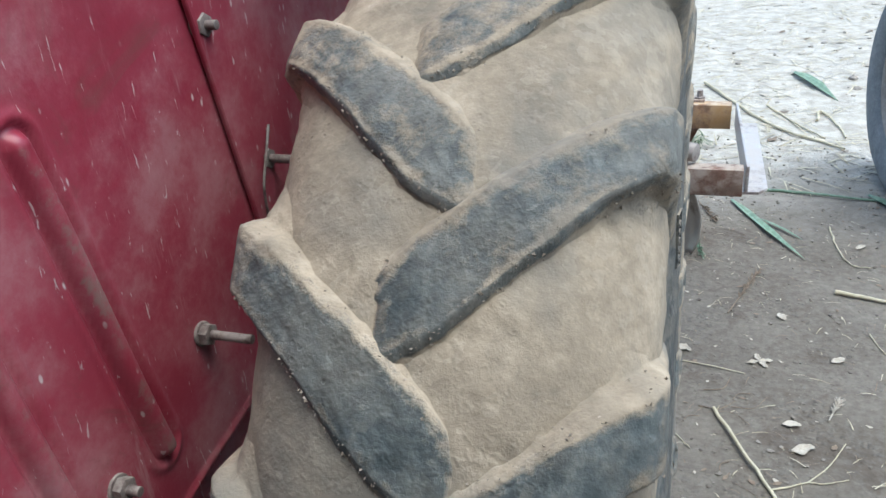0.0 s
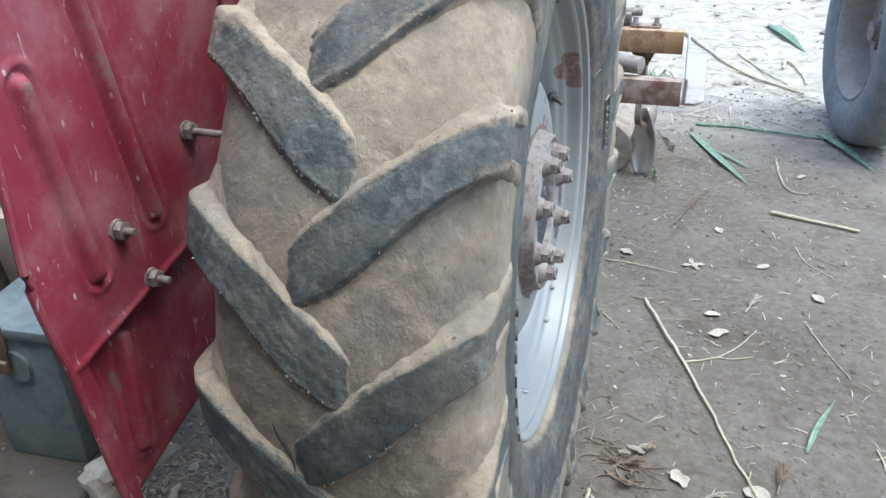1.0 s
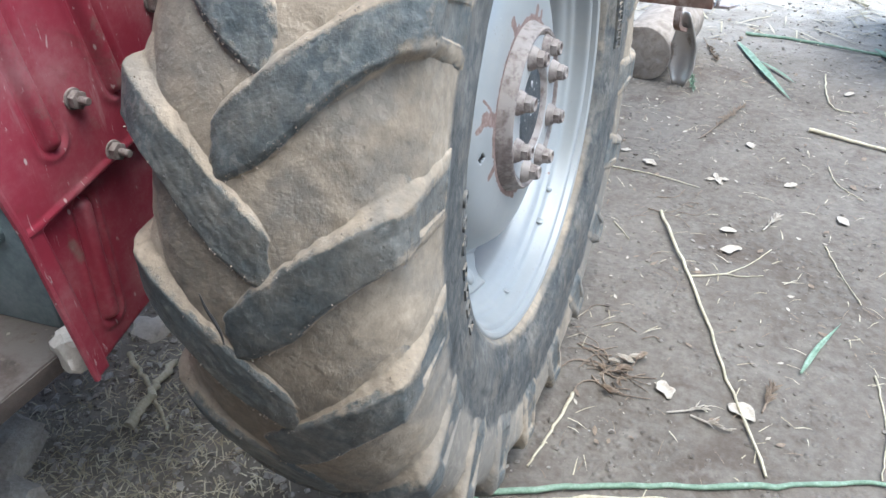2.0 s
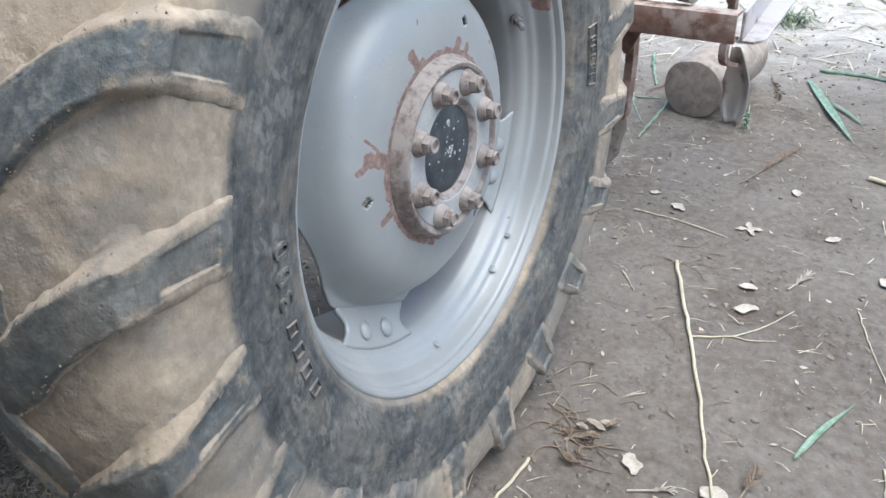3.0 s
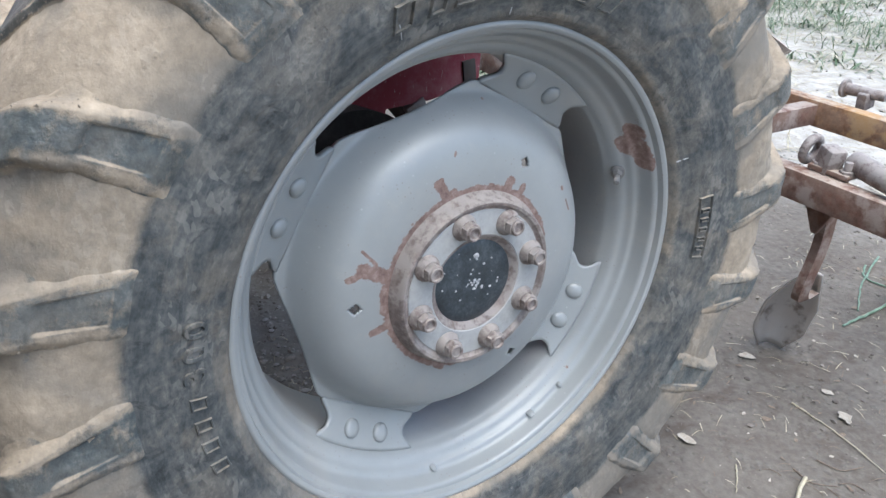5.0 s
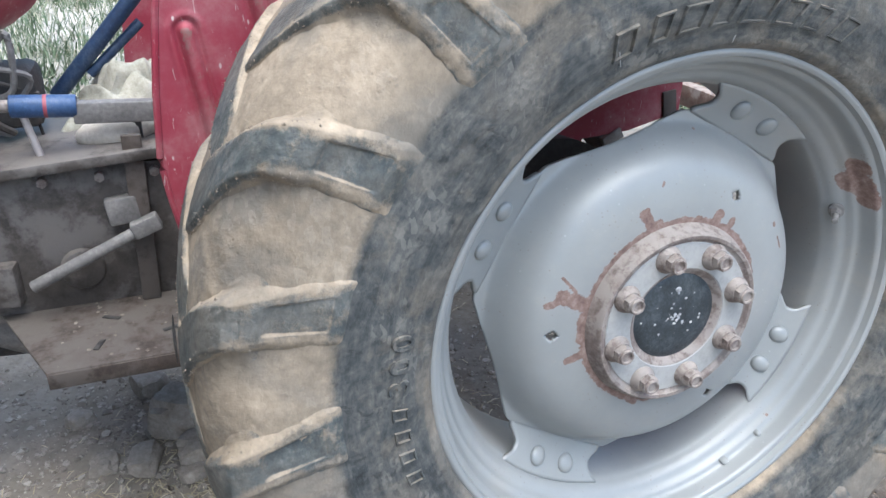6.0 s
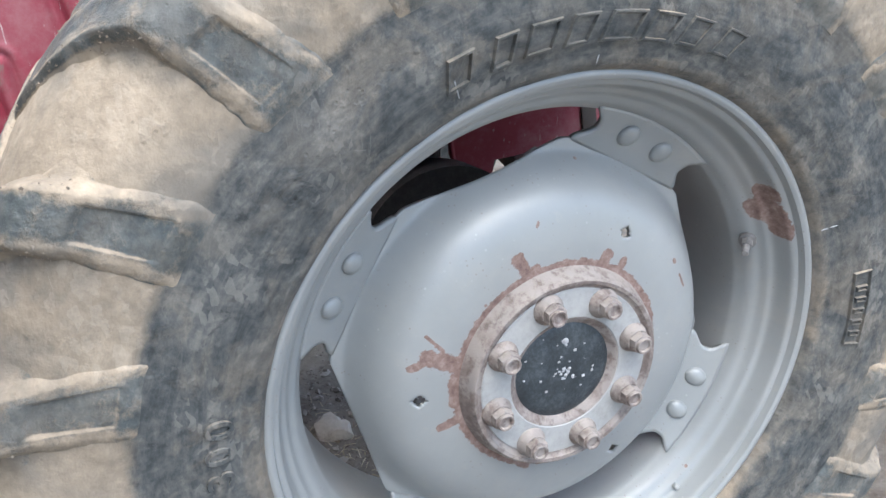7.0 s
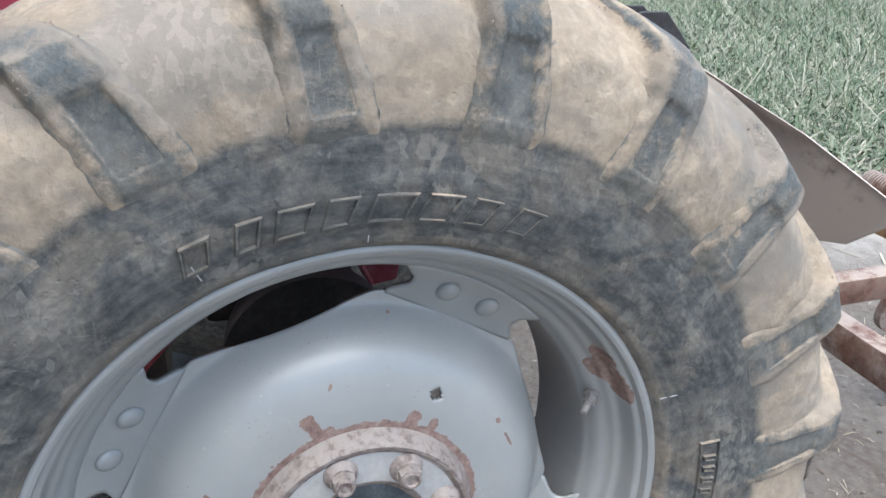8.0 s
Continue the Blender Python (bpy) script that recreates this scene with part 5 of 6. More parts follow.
def build_tine(x, y, foot, face, wide=0.036):
    """A curved shank under a beam, with its clamp, eye bolts and a pointed share."""
    bm = bmesh.new()
    top = Vector((x, y + 0.05, 0.60))
    line = curve_points([top, top + Vector((0, 0.01, -0.16)), top + Vector((0, -0.02, -0.30)), Vector((x + 0.45 * (foot[0] - x), foot[1] - 0.01, 0.22))])
    rings = []
    for i, p in enumerate(line):
        w, d = 0.020, 0.011
        rings.append([bm.verts.new(p + Vector(o)) for o in ((-d, -w, 0), (d, -w, 0), (d, w, 0), (-d, w, 0))])
    for a, b in zip(rings, rings[1:]):
        for k in range(4):
            bm.faces.new((a[k], a[(k + 1) % 4], b[(k + 1) % 4], b[k]))
    bm.faces.new(rings[0][::-1]), bm.faces.new(rings[-1])
    bmesh.ops.recalc_face_normals(bm, faces=bm.faces)
    part("shank", bm, RUST, tool, "rusty flat tine shank", 30)
    # share: a bent pointed blade from the shank's end to the soil
    rows, cols = 18, 11
    head, tip = line[-1] + Vector((0, -0.02, 0.07)), Vector((foot[0], foot[1], 0.008))
    along = (tip - head).normalized()
    across = Matrix.Rotation(radians(face), 3, "Z") @ Vector((1, 0, 0))
    across = (across - along * across.dot(along)).normalized()
    out = across.cross(along)
    pts = np.zeros((rows, cols, 3))
    for i in range(rows):
        t = i / (rows - 1)
        half = wide * min(1.0, 0.30 + t * 1.5) * min(1.0, 0.45 + (1.0 - t) * 2.6)
        for j in range(cols):
            k = -1 + 2 * j / (cols - 1)
            p = head + (tip - head) * t + across * k * half + out * (0.036 * math.sin(t * 3.1) - 0.55 * half * k * k)
            pts[i, j] = p - tool.location
    ob = new("share", grid_mesh("share", pts, SHARE, 60))
    ob.parent = tool
    shell = ob.modifiers.new("sheet", "SOLIDIFY")
    shell.thickness = 0.006
    tagged(ob, "scoured steel share point")
    for d in (-0.035, 0.035):
        bm = rod(bmesh.new(), (x + d, y + 0.02, 0.57), (x + d, y + 0.02, 0.662), 0.009, segs=12, bevel=0.001)
        rod(bm, (x + d, y + 0.02, 0.628), (x + d, y + 0.02, 0.642), 0.017, segs=6, bevel=0.001)
        part("clamp_bolt", bm, NUT, tool, "rusty clamp bolt", 30)
    part("clamp", box(bmesh.new(), (0.10, 0.05, 0.012), pose(x, y + 0.025, 0.63), 0.002), RUST, tool)
    bm = plate(bmesh.new(), [(x - 0.045, 0.555), (x + 0.045, 0.555), (x + 0.006, 0.475), (x - 0.006, 0.475)], 0.012, "y", y + 0.01, 0.001)
    part("clamp_spike", bm, RUST, tool)


for x, y, foot, face, wide in ((-0.15, 1.06, (-0.31, 1.280, 0), 49, 0.070), (-0.03, 1.60, (-0.015, 1.81, 0), -12, 0.046), (-0.55, 1.06, (-0.58, 1.20, 0), 10, 0.045), (-0.80, 1.60, (-0.80, 1.76, 0), 0, 0.045), (-1.1, 1.06, (-1.1, 1.2, 0), 0, 0.045)):
    build_tine(x, y, foot, face, wide)
for x, y in ((-0.44, 1.62), (-0.10, 1.63)):
    bm = rod(bmesh.new(), (x - 0.06, y + 0.03, 0.665), (x + 0.05, y + 0.05, 0.665), 0.018, 0.014, 16, 0.002)
    rod(bm, (x - 0.07, y + 0.03, 0.665), (x - 0.06, y + 0.03, 0.665), 0.027, segs=20, bevel=0.002)
    box(bm, (0.03, 0.05, 0.05), pose(x, y + 0.04, 0.645, 10), 0.004)
    part("clevis", bm, NUT, tool, "rusty clevis on the beam")
bm = rod(bmesh.new(), (-0.125, 1.118, 0.652), (0.016, 1.062, 0.650), 0.027, 0.024, 20, 0.003)
part("pipe_socket", bm, NUT, tool, "dusty rust-brown pipe socket")
bm = bmesh.new()
tube(bm, [Vector((-0.225 + 0.004 * math.sin(q), 1.10 + 0.028 * math.cos(q), 0.655 + 0.028 * math.sin(q))) for q in (2 * math.pi * k / 20 for k in range(21))], 0.011, 10)
part("eye_ring", bm, NUT, tool, "rusty iron eye ring")
bm = box(bmesh.new(), (0.05, 0.045, 0.075), pose(-0.165, 1.085, 0.645, 0, 8, -20), 0.008)
part("socket_head", bm, NUT, tool, "rusty forged socket head")
# a rusty coil spring lies on the rear beam
ribs = [(0.0, 0.0001)]
for k in range(24):
    ribs += [(0.010 * k, 0.020), (0.010 * k + 0.003, 0.030), (0.010 * k + 0.007, 0.030), (0.010 * k + 0.010, 0.020)]
bm = revolve(bmesh.new(), [*ribs, (0.245, 0.0001)], 24, (0, 0, 0), False)
bm.transform(Matrix.Translation((-0.95, 1.615, 0.660)) @ Matrix.Rotation(radians(-5), 4, "Z"))
whole("coil_spring", bm, RUST, "rust-brown coil spring lying on the cultivator beam", "spring", (-0.83, 1.60, 0.63))

tool.location += Vector((0.011, -0.018, 0))

# log under the cultivator
bm = bmesh.new()
a, b = Vector((-0.155, 1.80, 0.105)), Vector((-0.10, 2.20, 0.115))
rod(bm, a, b, 0.108, 0.112, 40, 0.006)
for v in bm.verts:
    d = v.co - a - (v.co - a).dot((b - a).normalized()) * (b - a).normalized()
    if d.length > 0.05:
        v.co += d.normalized() * 0.010 * noise.noise(v.co * 9)
whole("log", bm, LOG, "weathered brown log under the cultivator tines", "log", (-0.13, 2.0, 0))

# ---- wheel of a trailer ----
trailer = thing("trailer_wheel", (0.84, 2.43, 0), "dusty grey trailer wheel with pale dished rim", "wheel")
TC = Vector((0.84, 2.43, 0.462))
bm = revolve(bmesh.new(), [(-0.085, 0.275), (-0.102, 0.30), (-0.112, 0.35), (-0.108, 0.405), (-0.090, 0.442), (-0.060, 0.458), (-0.03, 0.463), (0.03, 0.463), (0.06, 0.458), (0.09, 0.442), (0.108, 0.405), (0.112, 0.35), (0.102, 0.30), (0.085, 0.275)], 72, TC)
far_tyre = part("tyre", bm, GREY_TYRE, trailer, "dusty worn grey tyre", 60)
bm = revolve(bmesh.new(), [(-0.088, 0.280), (-0.094, 0.272), (-0.088, 0.262), (-0.060, 0.252), (-0.040, 0.240), (0.030, 0.225), (0.040, 0.205), (0.030, 0.150), (0.012, 0.120), (0.012, 0.0001), (0.030, 0.0001), (0.045, 0.15), (0.060, 0.21), (0.050, 0.245), (0.088, 0.280)], 72, TC)
far_rim = part("rim", bm, PALE_RIM, trailer, "pale dusty dished rim", 50)
for k in range(6):
    a = k * math.pi / 3
    c = TC + Vector((0.016, 0.085 * math.cos(a), 0.085 * math.sin(a)))
    part("nut", rod(bmesh.new(), c, c + Vector((-0.024, 0, 0)), 0.016, segs=6, bevel=0.001), NUT, far_rim, "", 30)
part("hub", rod(bmesh.new(), TC + Vector((0.02, 0, 0)), TC + Vector((-0.045, 0, 0)), 0.05, 0.04, 24, 0.004), NUT, trailer)
part("axle_stub", rod(bmesh.new(), TC + Vector((0.03, 0, 0)), TC + Vector((0.5, 0.02, 0)), 0.035, segs=16), DARK, trailer)
trailer.rotation_euler = (0, 0, radians(9))

# ---- stones ----
def put_stone(at, size, seed, label="grey-brown field stone on soil", squash=0.65, material=ROCK):
    bm = stone(bmesh.new(), (at[0], at[1], at[2] + size * squash * 0.45), size, seed, squash, 3, 0.45)
    whole("stone", bm, material, label, "stone", at, "stones beside the wheel", sharp=30)


for k, (x, y, z, s) in enumerate(((-0.80, -0.80, 0.03, 0.050), (-0.78, -0.66, 0.03, 0.075), (-0.90, -0.70, 0.05, 0.090), (-0.72, -0.70, 0.03, 0.038), (-0.98, -0.62, 0.05, 0.085), (-0.86, -0.58, 0.06, 0.08), (-0.83, -0.89, 0.02, 0.035), (-1.02, -0.95, 0.02, 0.045), (-1.1, -0.78, 0.04, 0.06))):
    put_stone((x, y, z), s, 200 + k)
put_stone((-0.515, -0.575, 0.455), 0.040, 240, "pale block wedged under the fender corner", 0.9, PALE_BLOCK)
put_stone((-0.60, -0.16, 0.0), 0.05, 250, "pale brown clod beside the tyre")


def scatter(count, area, sizes, seed, name, material, label, category):
    """Many small stones on the ground, as one mesh."""
    rnd = random.Random(seed)
    shape = bmesh.new()
    bmesh.ops.create_icosphere(shape, subdivisions=1, radius=1.0)
    ball, cells = np.array([v.co[:] for v in shape.verts]), [[v.index for v in f.verts] for f in shape.faces]
    shape.free()
    points, quads, n = [], [], 0
    for k in range(count):
        x, y = area(rnd)
        s = sizes[0] * (sizes[1] / sizes[0]) ** (rnd.random() ** 2.2)
        spin = rnd.uniform(0, 6.28)
        local = np.random.RandomState(seed * 10007 + k)
        b = ball * (1 + local.uniform(-0.28, 0.28, (len(ball), 1))) * np.array([s * local.uniform(0.7, 1.4), s, s * local.uniform(0.4, 0.8)])
        c, d = math.cos(spin), math.sin(spin)
        b = np.stack([c * b[:, 0] - d * b[:, 1] + x, d * b[:, 0] + c * b[:, 1] + y, b[:, 2] + ground_height(x, y) + s * 0.15], -1)
        points.append(b)
        quads += [[i + n for i in f] for f in cells]
        n += len(ball)
    me = bpy.data.meshes.new(name)
    me.from_pydata(np.vstack(points).tolist(), [], quads)
    finish(me, material, 30)
    tagged(new(name, me), label, category, kind="stuff")


scatter(6500, lambda q: (q.gauss(-0.88, 0.30), q.gauss(-0.60, 0.42)), (0.0022, 0.013), 1, "rubble", RUBBLE, "loose grey rubble and broken stones", "rubble")
scatter(6500, lambda q: (q.uniform(-1.4, 1.3), q.uniform(-0.9, 3.2)), (0.0014, 0.0085), 2, "soil_crumbs", CRUMB, "small crumbs of soil and grit", "grit")
scatter(900, lambda q: (q.uniform(-6, 2.0), q.uniform(2.5, 8)), (0.003, 0.016), 3, "clods", RUBBLE, "dry clods on the bright ground", "clods")


put_stone((-0.875, -0.138, 0.0), 0.046, 71, "pale flat-faced stone among rubble", 0.85, PALE_BLOCK)


def plate_dirt(count):
    """Grit that lies on the tractor's foot plate."""
    rnd = random.Random(61)
    bm = bmesh.new()
    for k in range(count):
        x, y = rnd.uniform(-0.93, -0.545), rnd.uniform(-0.90, -0.42)
        stone(bm, (x, y, 0.4690), 0.0014 + 0.0042 * rnd.random() ** 3, 900 + k, 0.6, 1)
    whole("grit", bm, CRUMB, "crumbs of dry soil on the foot plate", "grit", (-0.74, -0.66, 0.468), kind="stuff")


plate_dirt(420)


# ---- litter: sticks, stalks, leaves ----
def on(x, y, up=0.004):
    x, y = x + 0.012, y - 0.015
    return Vector((x, y, ground_height(x, y) + up))


def put_stick(points, r, label="dry straw-coloured stick on the soil", material=STRAW, name="stick", category="stick"):
    rnd = random.Random(int(abs(points[0][0] * 1000 + points[0][1] * 77)))
    line = curve_points([on(x, y, r * 0.8 + 0.002) for x, y in points], 8)
    line = [p + Vector((rnd.gauss(0, r * 0.35), rnd.gauss(0, r * 0.35), 0)) for p in line]
    n = len(line) - 1
    radii = [r * (1 - 0.45 * i / n) * (1.25 if rnd.random() < 0.12 else 1.0) for i in range(n + 1)]
    return whole(name, tube(bmesh.new(), line, radii, 8), material, label, category, on(*points[0], 0), "sticks on the ground", sharp=50)


def put_leaf(x, y, size, turn, label="curled pale dry leaf on the soil", material=DRY_LEAF, slim=0.45, curl=0.35, lift=0.0):
    rows, cols = 9, 7
    pts = np.zeros((rows, cols, 3))
    for i in range(rows):
        t = i / (rows - 1)
        half = slim * size * math.sin(math.pi * min(1, t * 0.93 + 0.04)) ** 0.8 * (1 + 0.7 * noise.noise((t * 4 + x * 31, y * 17, 3)))
        for j in range(cols):
            k = -1 + 2 * j / (cols - 1)
            pts[i, j] = ((t - 0.5) * size * 1.6, k * half + 0.35 * size * noise.noise((x * 13, y * 9, t * 1.5)), curl * size * (k * k * 0.6 * abs(math.sin(t * 3)) + (t - 0.5) ** 2 * 1.1) + 0.05 * size * noise.noise((t * 5 + x * 9, k * 3, y * 7)))
    m = Matrix.Translation(on(x, y, 0.003 + lift)) @ Matrix.Rotation(radians(turn), 4, "Z")
    flat = np.array([[(Matrix.Rotation(radians(turn), 3, "Z") @ Vector(p)) for p in row] for row in pts])
    ob = new("leaf", grid_mesh("leaf", flat, material, 70))
    ob.location = on(x, y, 0.003 + lift)
    shell = ob.modifiers.new("blade", "SOLIDIFY")
    shell.thickness = 0.0008
    return tagged(ob, label, "leaf", "leaves on the ground")


def put_blade(points, wide, label="green reed blade lying on the soil", material=GREEN):
    """A long folded blade of a reed."""
    line = curve_points([on(x, y, 0.008) for x, y in points], 8)
    n = len(line) - 1
    rows = []
    for i, p in enumerate(line):
        ahead = (line[min(i + 1, n)] - line[max(i - 1, 0)]).normalized()
        side = ahead.cross(Vector((0, 0, 1))).normalized()
        half = wide * min(1, 0.35 + 3 * i / n) * min(1.0, 2.2 * (1.02 - i / n))
        rows.append([p - side * half + Vector((0, 0, half * 0.55)), p - side * half * 0.5 + Vector((0, 0, half * 0.15)), p, p + side * half * 0.5 + Vector((0, 0, half * 0.18)), p + side * half + Vector((0, 0, half * 0.6))])
    flat = np.array(rows) - np.array(on(*points[0], 0))
    ob = new("reed_blade", grid_mesh("reed_blade", flat, material, 70))
    ob.location = on(*points[0], 0)
    shell = ob.modifiers.new("blade", "SOLIDIFY")
    shell.thickness = 0.0012
    return tagged(ob, label, "reed blade", "reeds on the ground")


def put_sprig(x, y, long, turn, label="dry seed head of a weed on the soil", material=STRAW, count=40):
    """A seed head: a stem with many short bristles."""
    rnd = random.Random(int(abs(x * 991 + y * 577)))
    ahead = Vector((math.cos(radians(turn)), math.sin(radians(turn)), 0))
    side = Vector((-ahead.y, ahead.x, 0))
    start = on(x, y, 0.006)
    bm = tube(bmesh.new(), [start - ahead * long * 0.6, start, start + ahead * long], [0.0022, 0.0020, 0.0008], 6)
    for k in range(count):
        p = start + ahead * long * rnd.uniform(-0.05, 1)
        tip = p + ahead * rnd.uniform(0.008, 0.022) + side * rnd.uniform(-0.016, 0.016) + Vector((0, 0, rnd.uniform(0.0, 0.016)))
        tube(bm, [p, (p + tip) / 2 + Vector((0, 0, 0.002)), tip], [0.0012, 0.0019, 0.0004], 4)
    whole("seed_head", bm, material, label, "seed head", on(x, y, 0), "seed heads on the ground")


put_stick(((0.10, 0.87), (0.23, 0.57), (0.335, 0.32), (0.47, 0.0)), 0.0050, "long dry stick on the soil")
put_stick(((0.23, 0.58), (0.31, 0.63), (0.36, 0.70), (0.41, 0.80)), 0.0022, "thin forked twig on the soil")
put_stick(((0.31, 0.63), (0.35, 0.635), (0.40, 0.66)), 0.0018, "thin forked twig on the soil")
put_stick(((0.46, 1.58), (0.58, 1.55), (0.74, 1.50)), 0.008, "pale dry stalk on the soil")
put_stick(((0.49, 2.10), (0.50, 1.92), (0.53, 1.80), (0.59, 1.78)), 0.0035, "bent dry twig on the soil")
put_stick(((0.07, 0.08), (0.06, -0.02), (0.04, -0.14)), 0.004, "dry twig beside the tyre")
put_stick(((0.54, 0.88), (0.58, 0.76), (0.63, 0.63)), 0.002, "thin dry stalk on the soil")
put_stick(((0.66, 0.38), (0.68, 0.22), (0.67, 0.08)), 0.0025, "thin dry stalk on the soil")
put_stick(((0.53, 1.34), (0.56, 1.24), (0.63, 1.17)), 0.002, "thin dry stalk on the soil")
put_stick(((-0.10, 1.10), (0.04, 1.09), (0.18, 1.06)), 0.0022, "thin dry root on the soil")
put_stick(((-0.02, 4.25), (0.32, 3.42), (0.64, 3.01)), 0.010, "long bent straw stalk on the ground")
put_stick(((0.33, 3.79), (0.45, 3.45), (0.57, 3.18)), 0.007, "straw stalk on the ground")
put_stick(((0.56, 3.50), (0.59, 3.68), (0.64, 3.50), (0.67, 3.21)), 0.008, "looped dry stalk on the ground")
put_stick(((-0.72, -0.39), (-0.74, -0.30), (-0.76, -0.20)), 0.012, "pale broken branch on rubble")
put_stick(((-0.87, -0.22), (-0.76, -0.28), (-0.65, -0.36)), 0.006, "pale bent twig on rubble")
put_stick(((-0.03, -0.24), (0.18, -0.14), (0.43, -0.04), (0.65, 0.06), (0.85, 0.15)), 0.0065, "long pale green stalk on the soil", GREEN)
put_stick(((0.02, -0.25), (0.22, -0.15), (0.50, -0.07), (0.75, -0.02)), 0.004, "long pale green stalk on the soil", STRAW)
put_stick(((0.16, 2.46), (0.40, 2.43), (0.71, 2.36)), 0.008, "long green-brown stalk on the soil", GREEN)
put_stick(((-0.01, 0.77), (0.02, 0.74), (0.05, 0.70)), 0.002)
for x, y, s, a in ((0.31, 0.75, 0.036, 20), (0.29, 0.85, 0.028, 10), (0.01, 1.16, 0.032, -25), (0.29, 1.39, 0.026, -60), (0.58, 1.94, 0.028, 40), (0.25, 0.16, 0.034, 110), (0.41, 0.16, 0.040, -30), (0.58, 1.02, 0.030, -50), (0.43, 1.18, 0.028, 30), (-0.13, 0.74, 0.030, 20), (-0.08, 1.22, 0.02, 0), (-0.30, 1.17, 0.03, 40)):
    put_leaf(x, y, s, a)
for a in (10, 95, 200, 300):
    put_leaf(0.22 + 0.018 * math.cos(radians(a)), 1.13 + 0.018 * math.sin(radians(a)), 0.024, a, "torn pale dry leaf on the soil", slim=0.3)
put_blade(((0.14, 2.33), (0.26, 2.06), (0.385, 1.80)), 0.016)
put_blade(((0.25, 2.13), (0.33, 2.05), (0.39, 1.96)), 0.007)
put_blade(((0.51, 0.32), (0.54, 0.42), (0.585, 0.53)), 0.0065)
put_blade(((0.50, 4.49), (0.60, 4.22), (0.70, 3.90)), 0.035)
put_blade(((0.66, 2.42), (0.76, 2.25), (0.85, 2.05)), 0.020)
put_blade(((-0.05, -0.25), (-0.02, -0.27), (0.01, -0.31)), 0.014, "yellow-green leaf at the foot of the tyre")
put_sprig(0.17, 1.50, 0.20, 72, "dry bristly ear of a weed on the soil", BROWN_LEAF, 70)
put_sprig(0.39, 0.91, 0.055, 70, material=DRY_LEAF)
put_sprig(0.45, 0.20, 0.050, 80, material=BROWN_LEAF)
put_sprig(0.29, 0.11, 0.05, 30, material=DRY_LEAF, count=14)
put_sprig(0.34, 0.10, 0.05, -10, material=DRY_LEAF, count=14)
put_sprig(0.03, 2.25, 0.16, -70, "grey-green dry weed on the soil", BROWN_LEAF, 60)
put_sprig(0.02, 1.90, 0.14, -80, "grey-green dry weed on the soil", GREEN, 50)
put_sprig(-0.34, 2.05, 0.14, 60, "grey-green dry weed on the soil", BROWN_LEAF, 50)

# roots and twigs along the tyre's foot
rnd = random.Random(77)
for k in range(12):
    x, y, a = rnd.uniform(0.05, 0.24), rnd.uniform(0.25, 1.0), rnd.uniform(0, 6.28)
    l = rnd.uniform(0.04, 0.12)
    put_stick(((x, y), (x + 0.5 * l * math.cos(a), y + 0.5 * l * math.sin(a)), (x + l * math.cos(a + 0.5), y + l * math.sin(a + 0.5))), rnd.uniform(0.0007, 0.0015), "thin brown root on the soil", BROWN_LEAF)
for points, r in ((((-0.50, 2.38), (-0.43, 2.20), (-0.37, 2.05)), 0.007), (((-0.275, 1.95), (-0.27, 1.75), (-0.265, 1.57)), 0.006), (((-0.48, 2.10), (-0.40, 1.88), (-0.30, 1.70)), 0.004), (((-0.47, 2.00), (-0.41, 1.92), (-0.30, 1.93)), 0.004)):
    put_stick(points, r, "pale green cut stalk on the soil", GREEN)

# brown dry weeds beside the tyre
rnd = random.Random(21)
for k in range(8):
    put_leaf(rnd.gauss(0.125, 0.030), rnd.gauss(0.175, 0.035), rnd.uniform(0.016, 0.034), rnd.uniform(0, 360), "curled brown dry leaf in a small heap", BROWN_LEAF if k % 3 else DRY_LEAF, 0.24, 0.8, rnd.uniform(0.0, 0.014))
for k in range(22):
    x, y, a = rnd.gauss(0.11, 0.03), rnd.gauss(0.19, 0.03), rnd.uniform(0, 6.28)
    put_stick(((x, y), (x + 0.04 * math.cos(a), y + 0.04 * math.sin(a)), (x + 0.09 * math.cos(a + 0.5), y + 0.09 * math.sin(a + 0.5))), rnd.uniform(0.0010, 0.0022), "brown dry weed stem in a small heap", BROWN_LEAF)


# straw bits all over, and grass beyond
def strands(name, count, area, long, wide, material, label, category, seed, upright):
    rnd = random.Random(seed)
    points, faces = [], []
    for k in range(count):
        x, y = area(rnd)
        a, l = rnd.uniform(0, 6.28), rnd.uniform(*long)
        w = rnd.uniform(0.6, 1.2) * wide
        z = (ground_height(x, y) if max(abs(x), abs(y)) < 60 else 0) + 0.002
        lean = rnd.uniform(0.1, 1.25) if upright else 1.5
        b = rnd.uniform(0, 6.28)
        side = Vector((math.cos(b), math.sin(b), 0)) * w if upright else Vector((-math.sin(a), math.cos(a), 0)) * w
        n = len(points)
        for i in range(3):
            t = i / 2
            out = l * (math.sin(lean) * t ** (1.6 if upright else 1))
            p = Vector((x + out * math.cos(a), y + out * math.sin(a), z + (l * t * math.cos(lean * t) if upright else 0.004 * math.sin(3.1 * t) + rnd.uniform(0, 0.004))))
            if i < 2:
                points += [(p - side * (1 - 0.4 * t))[:], (p + side * (1 - 0.4 * t))[:]]
            else:
                points.append(p[:])
        faces += [(n, n + 1, n + 3, n + 2), (n + 2, n + 3, n + 4)]
    me = bpy.data.meshes.new(name)
    me.from_pydata(points, [], faces)
    finish(me, material, 180)
    tagged(new(name, me), label, category, kind="stuff")


